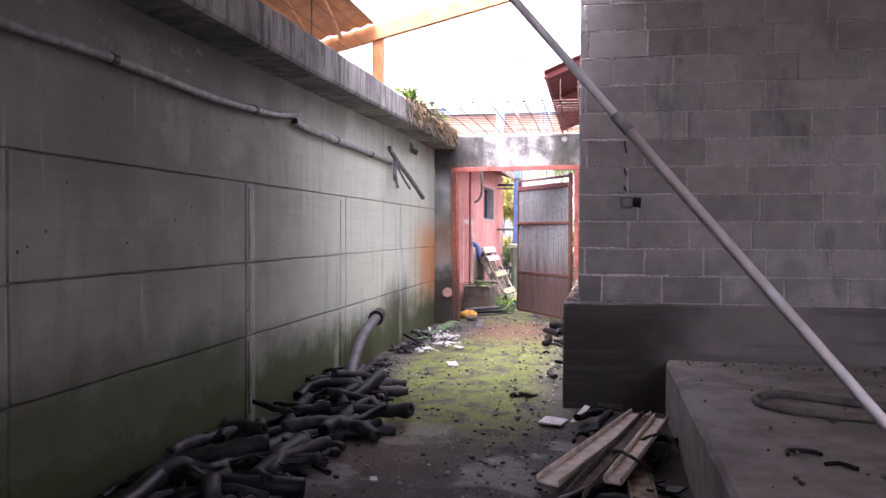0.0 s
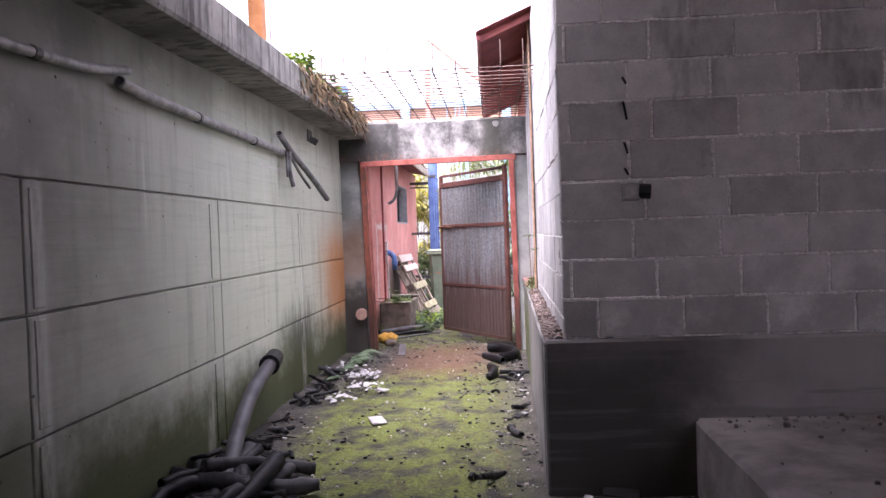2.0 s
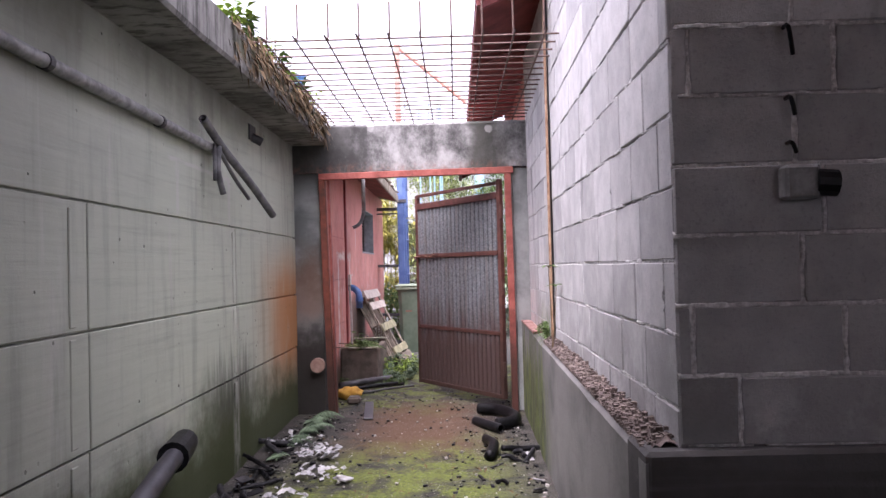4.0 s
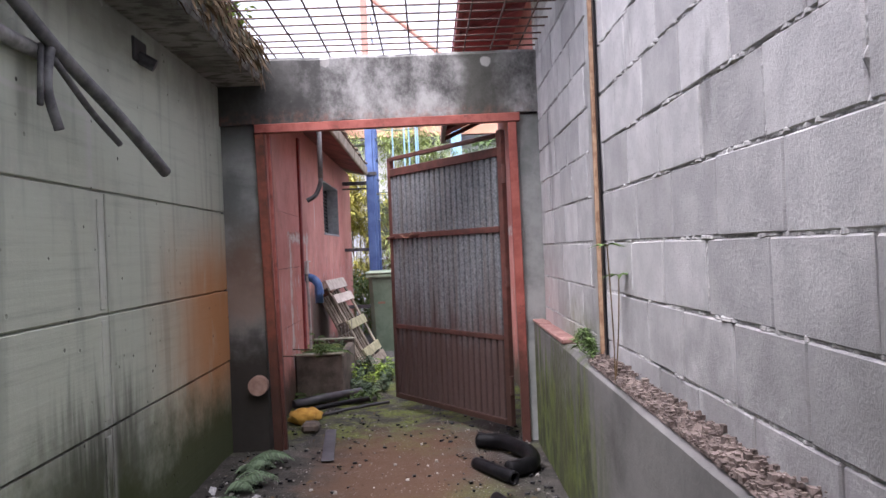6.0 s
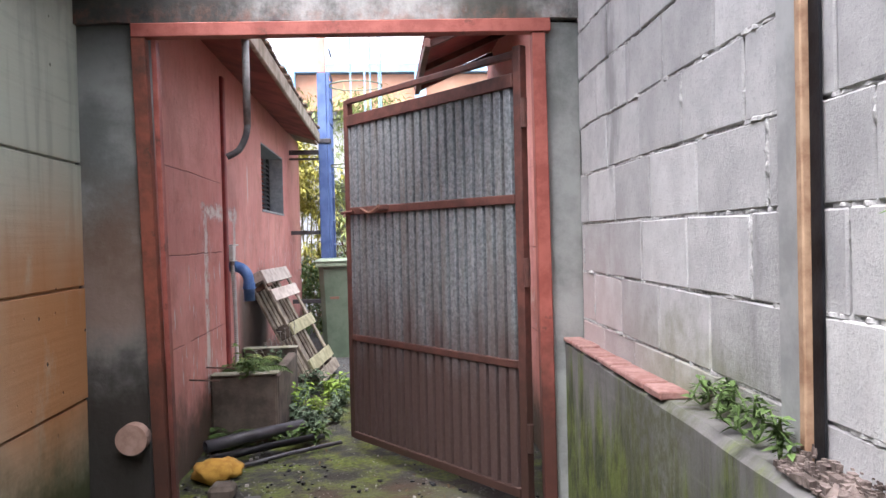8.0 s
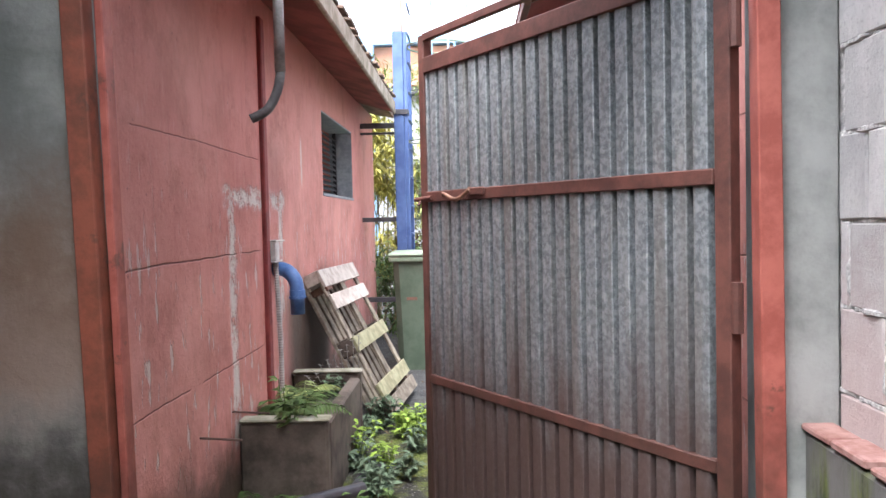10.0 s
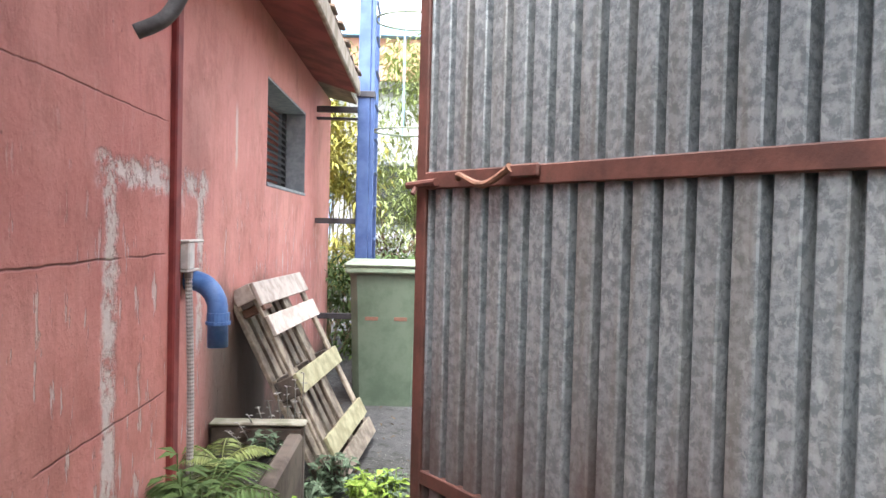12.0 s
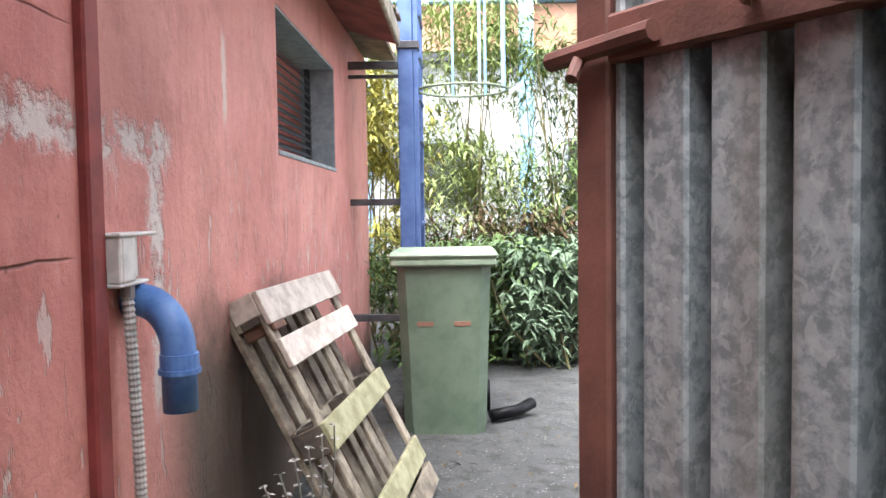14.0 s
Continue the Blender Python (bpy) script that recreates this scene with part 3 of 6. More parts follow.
def lip_mat():
    n = Nodes("streaked_slab_concrete")
    big, fine, run = n.noise(1.6, 5, 0.65), n.noise(25, 6, 0.7), n.noise(7, 5, 0.65, (1, 2.0, 0.3))
    c = n.mix(n.step(big, 0.3, 0.65), (0.10, 0.098, 0.09), (0.28, 0.275, 0.255))
    c = n.mix(n.mul(n.step(run, 0.47, 0.62), 0.8), c, (0.045, 0.044, 0.038))
    c = n.mix(n.mul(n.step(fine, 0.6, 0.75), 0.35), c, (0.36, 0.35, 0.33))
    moss = n.mul(n.step(n.shift(n.y, big, 2.0), 7.3, 8.6), n.step(n.noise(9, 5), 0.4, 0.55), n.step(n.z, 2.36, 2.42))
    c = n.mix(n.mul(moss, 0.85), c, (0.07, 0.085, 0.02))
    return n.done(c, 0.88, 0.0, n.math("ADD", fine, run), 0.008)


M["lip"] = lip_mat()
M["bead_pale"] = plain("pale_dry_mortar", (0.42, 0.415, 0.41), (0.72, 0.71, 0.70), 0.95, 0, 60, False, 0.004)
M["bead"] = plain("ragged_pale_mortar", (0.27, 0.267, 0.265), (0.52, 0.515, 0.51), 0.95, 0, 60, False, 0.004)


def side_walls():
    # the plinth and the block wall beside the passage
    pl = Mesh()
    n = 40
    vs = []
    for i in range(n + 1):
        y = CY - 0.03 + (GY - CY + 0.03) * i / n
        e = 0.010 * noise.noise((y * 3, 2, 7)) if 0 < i < n else 0
        top = 0.735 + 0.03 * (y - CY) / (GY - CY)
        face = px(y)
        vs += [(face + e, y, -0.05), (face + e, y, top - 0.02), (face + 0.02, y, top), (0.30, y, top), (0.30, y, -0.05)]
    fs = [(i * 5 + k, (i + 1) * 5 + k, (i + 1) * 5 + (k + 1) % 5, i * 5 + (k + 1) % 5) for i in range(n) for k in range(5)]
    fs += [(0, 1, 2, 3, 4), tuple(n * 5 + k for k in range(4, -1, -1))]
    pl.add(vs, fs)
    solid("plinth", pl, M["plinth"], "low concrete plinth with green moss under the block wall", "plinth")
    side = solid("wall_right", Mesh().box(0.015, 0.2, 0.015, GY - CY + 0.25, 0.70, 3.2), M["mortar"], "bare grey concrete block wall with ragged mortar joints", "wall")
    end = solid("wall_end", Mesh().box(0.24, 4.6, CY + 0.012, CY + 0.20, 0.72, 3.9), M["mortar"], "bare grey concrete block wall in shade", "wall")
    solid("plinth_end", Mesh().cbox(px(CY) + 0.001, 4.6, CY - 0.036, CY + 0.2, -0.05, 0.748, 0.012), M["plinth2"], "grey concrete plinth under the shaded block wall", "plinth")
    r = random.Random(4)
    shared = {}

    def piece(length, height):
        key = (round(length, 3), round(height, 3), r.randrange(3))
        if key not in shared:
            q = Mesh().cbox(0, length, 0.0, 0.026, 0, height, 0.004)
            s = r.random() * 50
            q.v = [(x + 0.006 * noise.noise((x * 9, z * 9, s)), y + 0.002 * noise.noise((x * 7 + 3, z * 7, s)), z + 0.005 * noise.noise((x * 9, z * 9 + 5, s))) for x, y, z in q.v]
            shared[key] = q.mesh("block", M["block"])
        return shared[key]

    def bead(m, a, b, across, out, seed, fill):
        """Ragged mortar squeezed into a joint from a to b, missing in places."""
        a, b, across, out = Vector(a), Vector(b), Vector(across), Vector(out)
        n = max(2, int((b - a).length / 0.011))
        rows = []
        for k in range(n + 1):
            p = a.lerp(b, k / n)
            q = noise.noise((k * 0.085, seed, 0)) + 0.7 * noise.noise((k * 0.45, seed, 3))
            h = 0.010 * max(-1.2, min(1.0, q * 1.5 + fill))
            w = 0.0075 + 0.0065 * noise.noise((k * 0.3, seed, 7))
            o = 0.003 * noise.noise((k * 0.21, seed, 9))
            rows.append([p + across * (o - w - 0.004) - out * 0.010, p + across * (o - w * 0.5) + out * (h - 0.004), p + across * (o + w * 0.5) + out * (h - 0.005), p + across * (o + w + 0.004) - out * 0.010])
        m.add([v for row in rows for v in row], [(4 * k + i, 4 * k + i + 1, 4 * k + i + 5, 4 * k + i + 4) for k in range(n) for i in range(3)])

    # along the passage, in the wall's own measure: x out of the face, y from the corner
    beads = Mesh()
    length = GY - CY
    starts = {-1: 0.26, 0: 0.36, 1: 0.12, 2: 0.40, 3: 0.14, 4: 0.30, 5: 0.09}
    for j in range(-1, 11):
        z0 = 0.853 + 0.1985 * j
        lo, hi = max(z0 + 0.0035, 0.74), z0 + 0.1985 - 0.0035
        joints = [0.0]
        u = starts.get(j, 0.1 + 0.2 * (j % 2))
        while u < length:
            joints.append(u)
            u += 0.368 + r.uniform(-0.012, 0.012)
        joints.append(length)
        for a, b in zip(joints, joints[1:]):
            if b - a > 0.03:
                p = part("block", piece(b - a - 0.010, hi - lo), None, side)
                p.matrix_basis = Matrix.Translation((r.uniform(-0.002, 0.002), b - 0.005, lo)) @ pose(0, 0, 0, r.uniform(-0.3, 0.3), 0, -90)
            if b < length:
                bead(beads, (0, b, lo), (0, b, hi), (0, 1, 0), (-1, 0, 0), 11.3 * j + b * 3, r.choice((-0.9, -0.8, -0.5, 0.0)))
        bead(beads, (0, 0.0, hi + 0.005), (0, length, hi + 0.005), (0, 0, 1), (-1, 0, 0), 3.1 * j, 0.0)
    tagged(part("mortar_bead", beads, M["bead"], side, "ragged pale mortar"), kind="stuff")
    side.matrix_world = Matrix.Translation((wx(CY), CY, 0)) @ pose(0, 0, 0, 0, 0, -math.degrees(math.atan(0.0115)))
    # across, facing the room
    beads = Mesh()
    starts = {0: 0.16, 1: 0.04, 2: 0.34, 3: 0.40, 4: 0.33, 5: 0.05, 6: 0.33, 7: 0.01, 8: 0.22, 9: 0.05}
    for j in range(0, 15):
        z0 = 0.752 + 0.1885 * j
        x = wx(CY)
        u = starts.get(j, 0.2 * (j % 2)) + 0.006
        while x < 4.5:
            b = max(u, x + 0.04)
            p = part("block", piece(b - x - 0.010, 0.1785), None, end)
            p.matrix_world = Matrix.Translation((x + 0.005, CY + r.uniform(-0.002, 0.002), z0 + 0.005)) @ pose(0, 0, 0, r.uniform(-0.3, 0.3), 0, 0)
            bead(beads, (b, CY, z0), (b, CY, z0 + 0.1885), (1, 0, 0), (0, -1, 0), 7.7 * j + b * 3, r.choice((-0.2, 0.4, 0.6, 0.8)))
            x = b
            u = b + 0.398 + r.uniform(-0.012, 0.012)
        if j:
            bead(beads, (wx(CY), CY, z0), (4.5, CY, z0), (0, 0, 1), (0, -1, 0), 5.3 * j, 0.3)
    tagged(part("mortar_bead", beads, M["bead_pale"], end, "ragged pale mortar"), kind="stuff")
    # toothed end of an unfinished brick wall at the far side of the room
    pier = thing("brick_pier", "toothed end of an unfinished red brick wall", "brick wall")
    shapes = [Mesh().cbox(0, l, 0, 0.11, 0, 0.056, 0.005).mesh("brick", M["brickred"]) for l in (0.24, 0.20, 0.12)]
    part("core", Mesh().box(2.46, 4.48, CY - 0.125, CY - 0.004, 0.364, 3.3), M["mortar"], pier)
    for j in range(44):
        x = 2.40 + 0.06 * (j % 2) + r.uniform(-0.015, 0.02) - (0.13 if 20 < j < 27 else 0.0)
        while x < 3.1:
            k = r.randrange(3)
            p = part("brick", shapes[k], None, pier)
            p.matrix_basis = pose(x, CY - 0.145 + r.uniform(-0.006, 0.006), 0.366 + 0.066 * j, 0, 0, r.uniform(-2, 2))
            x += (0.24, 0.20, 0.12)[k] + 0.010
    # crumbled brick and mortar on the ledge
    m = Mesh()
    for i in range(2600):
        y = r.uniform(CY + 0.05, 8.75)
        s = 0.002 + 0.010 * r.random() ** 3
        f = r.random()
        x = px(y) + s + 0.004 + (wx(y) - px(y) - 0.008 - s) * f
        h = 0.742 + 0.03 * (y - CY) / (GY - CY) + 0.04 * f * r.random()
        b = [(r.uniform(0.6, 1) * s * dx, r.uniform(0.6, 1.3) * s * dy, r.uniform(0.5, 0.9) * s * dz) for dx in (-1, 1) for dy in (-1, 1) for dz in (-1, 1)]
        m.add([(x + q[0], y + q[1], h + q[2] + s * 0.3) for q in b], [(0, 1, 3, 2), (4, 6, 7, 5), (0, 4, 5, 1), (2, 3, 7, 6), (0, 2, 6, 4), (1, 5, 7, 3)])
    solid("ledge_rubble", m, M["rubble"], "crumbled brick and mortar lying on the ledge", "rubble", "stuff")
    heap = Mesh()
    for i in range(221):
        y = CY + 0.02 + 0.0122 * i
        for k in range(8):
            x = px(y) + 0.012 + (wx(y) - px(y) - 0.008) * k / 7
            h = 0.5 + 0.5 * noise.noise((x * 30, y * 18, 4)) + 0.5 * noise.noise((x * 70, y * 60, 2))
            heap.v.append((x, y, 0.733 + 0.03 * (y - CY) / (GY - CY) + 0.045 * max(0.0, h) * min(1.0, (k + 0.3) / 3)))
    heap.f = [(i * 8 + k, i * 8 + k + 1, i * 8 + k + 9, i * 8 + k + 8) for i in range(220) for k in range(7)]
    solid("ledge_heap", heap, M["rubble"], "bed of crumbled mortar on the ledge", "rubble", "stuff")
    caps = thing("brick_capping", "broken red brick capping on the plinth ledge", "bricks")
    y = 9.35
    while y < GY - 0.1:
        d = r.uniform(0.12, 0.2)
        part("brick", Mesh().cbox(px(y) - 0.004, wx(y) - 0.004, y, y + d, 0.757, 0.772 + r.uniform(0, 0.010), 0.004), M["brickred"], caps)
        y += d + r.uniform(0.004, 0.03)


def plinth2():
    n = Nodes("shaded_plinth_concrete")
    big, fine = n.noise(1.2, 5), n.noise(24, 6, 0.7)
    c = n.mix(n.step(big, 0.35, 0.65), (0.15, 0.145, 0.145), (0.24, 0.23, 0.23))
    # soot: a mask that only darkens towards the passage corner and the bottom
    soot = n.mul(n.step(n.shift(n.x, big, 0.8), 1.0, 0.35), n.step(n.shift(n.z, big, 0.5), 1.1, 0.5))
    c = n.mix(n.mul(soot, 0.93), c, (0.035, 0.033, 0.032))
    line = n.mul(n.step(n.noise(3, 3, 0.5, (0.4, 1, 7)), 0.54, 0.64), 0.5)
    c = n.mix(line, c, (0.10, 0.098, 0.098))
    return n.done(c, 0.9, 0.0, n.math("ADD", fine, big), 0.008)


M["plinth2"] = plinth2()


def gate_wall():
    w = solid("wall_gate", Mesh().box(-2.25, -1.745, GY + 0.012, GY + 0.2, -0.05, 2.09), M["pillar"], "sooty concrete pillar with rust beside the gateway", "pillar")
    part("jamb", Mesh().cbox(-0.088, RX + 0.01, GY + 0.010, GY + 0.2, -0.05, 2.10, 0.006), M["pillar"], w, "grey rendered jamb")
    lin = Mesh()
    n = 40
    vs = []
    for i in range(n + 1):
        x = -2.2 + (2.2 + RX) * i / n
        e = 0.012 * noise.noise((x * 4, 1, 2))
        lo = 2.090 + 0.019 * (x + 1.74) / 1.7 + 0.008 * noise.noise((x * 9, 4, 2))
        vs += [(x, GY - 0.02 + e * 0.4, lo), (x, GY - 0.02 + e * 0.4, 2.49 + e), (x, GY + 0.01, 2.515 + e), (x, GY + 0.2, 2.51), (x, GY + 0.2, lo)]
    fs = [(i * 5 + k, i * 5 + (k + 1) % 5, (i + 1) * 5 + (k + 1) % 5, (i + 1) * 5 + k) for i in range(n) for k in range(5)]
    lin.add(vs, fs + [(4, 3, 2, 1, 0), tuple(n * 5 + k for k in range(5))])
    solid("lintel", lin, M["lintel"], "thick concrete lintel blackened and peeling above the gate", "lintel")
    f = thing("gate_frame", "red-painted rusty steel gate frame set in concrete", "gate frame", kind="structure")
    part("head", Mesh().beam((-1.76, GY - 0.005, 2.058), (-0.065, GY - 0.005, 2.078), 0.06, 0.055), M["redsteel"], f)
    part("post", Mesh().beam((-1.735, GY, 2.030), (-1.685, GY, -0.03), 0.055, 0.055, 0.003, (0, 1, 0)), M["rustpost"], f)
    part("post", Mesh().beam((-1.683, GY + 0.03, 2.030), (-1.648, GY + 0.03, -0.03), 0.02, 0.05, 0.003, (0, 1, 0)), M["redsteel"], f)
    part("post", Mesh().beam((-0.115, GY, 2.048), (-0.098, GY, -0.03), 0.055, 0.055, 0.003, (0, 1, 0)), M["redsteel"], f)
    # cut end of a pipe in the pillar
    p = thing("pipe_stub", "cut clay pipe end set in the sooty pillar", "pipe")
    part("rim", Mesh().tube([(-1.80, GY + 0.02, 0.425), (-1.80, GY - 0.045, 0.425)], 0.062, 20), M["stub"], p, smooth=False)


M["stub"] = plain("pinkish_clay_pipe", (0.30, 0.19, 0.15), (0.42, 0.28, 0.23), 0.9)


def gate():
    hinge, tip = Vector((-0.175, GY + 0.02, 0)), Vector((-0.972, 11.73, 0))
    d = tip - hinge
    length = d.length
    g = thing("gate", "half-open rusty steel gate with corrugated sheet infill", "gate")
    g.matrix_world = Matrix.Translation(hinge) @ pose(0, 0, 0.0, 0, 0, math.degrees(math.atan2(d.y, d.x)))
    zb, zt = 0.085, 1.985
    bar = M["browsteel"]
    part("stile", Mesh().cbox(0.0, 0.045, -0.02, 0.02, zb, zt + 0.02, 0.003), M["browsteel"], g)
    part("stile", Mesh().cbox(length - 0.04, length, -0.02, 0.02, zb, zt, 0.003), bar, g)
    for z, h in ((zb + 0.02, 0.04), (0.655, 0.035), (1.362, 0.04), (1.865, 0.06), (zt - 0.012, 0.03)):
        part("rail", Mesh().cbox(0.046, length - 0.041, -0.024 if h != 0.035 else -0.020, 0.0, z - h / 2, z + h / 2, 0.003), bar, g)
    # corrugated infill in three sheets
    pitch = 0.0652
    prof = [(0.0, 0.031), (0.003, 0.034), (0.042, 0.034), (0.045, 0.031), (0.048, 0.006), (0.050, 0.003), (0.059, 0.003), (0.061, 0.006)]
    for z0, z1 in ((zb + 0.03, 0.654), (0.656, 1.361), (1.363, 1.86)):
        pts = []
        x = 0.0038
        while x < length - 0.045:
            pts += [(min(x + a, length - 0.043), -b + 0.020) for a, b in prof if x + a >= 0.048]
            x += pitch
        k = len(pts)
        m = Mesh()
        m.add([(a, b, z) for z in (z0, z1) for a, b in pts] + [(a, b + 0.0015, z) for z in (z0, z1) for a, b in pts],
              [(i, i + 1, k + i + 1, k + i) for i in range(k - 1)] + [(2 * k + i, 3 * k + i, 3 * k + i + 1, 2 * k + i + 1) for i in range(k - 1)])
        part("corrugated_sheet", m, M["zinc"], g, "dull galvanised corrugated sheet")
    for z in (0.35, 1.05, 1.72):
        part("hinge", Mesh().tube([(-0.012, -0.012, z - 0.06), (-0.012, -0.012, z + 0.06)], 0.014, 8), bar, g)
    b = part("bolt", Mesh().tube([(length + 0.018, -0.032, 1.352), (length - 0.10, -0.032, 1.357)], 0.009, 8), bar, g, "rusty slide bolt")
    part("bolt_handle", Mesh().tube([(length - 0.02, -0.03, 1.354), (length - 0.024, -0.046, 1.330)], 0.006, 8), bar, b)
    part("lock_strap", Mesh().tube(smooth_path([(length - 0.18, -0.030, 1.362), (length - 0.20, -0.040, 1.368), (length - 0.28, -0.040, 1.345), (length - 0.36, -0.034, 1.378)]), [0.007] * 12 + [0.008] * 12 + [0.011], 8), M["strap"], g, "bent rusty locking strap")
    part("lock_plate", Mesh().cbox(length - 0.44, length - 0.355, -0.034, -0.024, 1.356, 1.384, 0.004), bar, g)
    face_out(g)


def face_out(g):
    """Turns the gate's ridges and fittings to the passage."""
    for o in g.children_recursive:
        o.data.transform(Matrix.Diagonal((1, -1, 1, 1)))
        o.data.flip_normals()


M["strap"] = plain("bare_rusty_steel", (0.12, 0.055, 0.035), (0.24, 0.12, 0.08), 0.6)


def room():
    # raised floor and roof of the shed, with unseen closing walls added
    m = Mesh()
    n = 40
    vs = []
    for i in range(n + 1):
        y = -2.2 + (CY - 0.03 + 2.2) * i / n
        x = 0.57 + 0.03 * (y - 3.3) / 2.5
        e = 0.012 * noise.noise((y * 4, 7, 1))
        vs += [(x + e, y, -0.05), (x + e, y, 0.345), (x + 0.02 + e, y, 0.363 + e * 0.4), (4.5, y, 0.363), (4.5, y, -0.05)]
    fs = [(i * 5 + k, (i + 1) * 5 + k, (i + 1) * 5 + (k + 1) % 5, i * 5 + (k + 1) % 5) for i in range(n) for k in range(5)]
    m.add(vs, fs + [(0, 1, 2, 3, 4), tuple(n * 5 + k for k in range(4, -1, -1))])
    solid("platform", m, M["slab"], "raised dusty concrete floor slab with a chipped edge", "platform")
    # out of view: added to keep side light off the left wall
    solid("wall_far_side", Mesh().box(4.5, 4.7, -2.2, CY, 0, 1.2).box(4.5, 4.7, -2.2, CY, 1.2, 4.4), M["mortar"], "plain grey unseen wall added to close the shed against side light", "wall")
    # out of view: opening sized to set the fill light in the shed
    rear = Mesh().box(-2.25, 1.3, -2.4, -2.2, 0, 3.7).box(4.4, 4.7, -2.4, -2.2, 0, 4.4).box(1.3, 4.4, -2.4, -2.2, 3.1, 4.4)
    solid("wall_back", rear, M["mortar"], "plain grey unseen wall added with a wide opening to set the light", "wall")
    slope = 0.24
    roof = Mesh()
    for y0, y1, xa, xb in ((-2.6, 5.7, -2.6, 5.0), (5.7, 6.85, -2.6, -1.75), (5.7, 6.25, 0.1, 5.0)):
        pts = []
        x = xa
        i = 0
        while x < xb:
            pts.append((x, 3.02 + slope * (x + 1.76) + 0.02 * (i % 2)))
            x += 0.06
            i += 1
        k = len(pts)
        roof.add([(x, y0, z) for x, z in pts] + [(x, y1, z) for x, z in pts] + [(x, y0, z + 0.01) for x, z in pts] + [(x, y1, z + 0.01) for x, z in pts],
                 [(i, i + 1, k + i + 1, k + i) for i in range(k - 1)] + [(2 * k + i, 3 * k + i, 3 * k + i + 1, 2 * k + i + 1) for i in range(k - 1)])
    solid("ceiling", roof, M["roofwood"], "orange underside of a corrugated shed roof", "roof")
    truss = thing("roof_timbers", "orange timber eave beam and rafters under the shed roof", "roof beam", kind="structure")
    def at(x):
        return 2.96 + slope * (x + 1.76)
    part("eave_beam", Mesh().beam((-2.6, 6.9, at(-2.6)), (4.9, 6.9, at(4.9)), 0.06, 0.13), M["roofwood"], truss)
    for y in (5.2, 3.6, 2.0, 0.4):
        part("rafter", Mesh().beam((-2.6, y, at(-2.6)), (4.9, y, at(4.9)), 0.06, 0.10), M["roofwood"], truss)
    for x in (-2.3, -2.05):
        part("brace", Mesh().beam((x, 6.8, at(x) + 0.02), (x + 0.3, 5.3, at(x + 0.3) - 0.02), 0.03, 0.03), M["roofwood"], truss)
    p = thing("roof_post", "orange timber post standing on the slab edge", "post")
    part("shaft", Mesh().cbox(-1.80, -1.71, 6.90, 6.99, 2.50, 2.97, 0.006), M["roofwood"], p)
    part("bracket", Mesh().beam((-1.82, 6.945, 2.93), (-2.2, 6.945, 2.84), 0.05, 0.05), M["roofwood"], p)
    # leaning tube
    t = thing("leaning_tube", "long pale grey metal tube leaning from floor to roof", "tube")
    a, b = Vector((1.034, 1.70, 0.374)), Vector((-1.075, 2.356, 2.97))
    c = a.lerp(b, 0.42)
    part("tube", Mesh().tube([a, c], 0.0105, 12), M["pale_pipe"], t, smooth=True)
    part("tube", Mesh().tube([c, b], 0.009, 12), M["pale_pipe"], t, smooth=True)
    part("joint", Mesh().tube([c - (b - a) * 0.01, c + (b - a) * 0.003], 0.0118, 12), M["grey_pvc"], t)


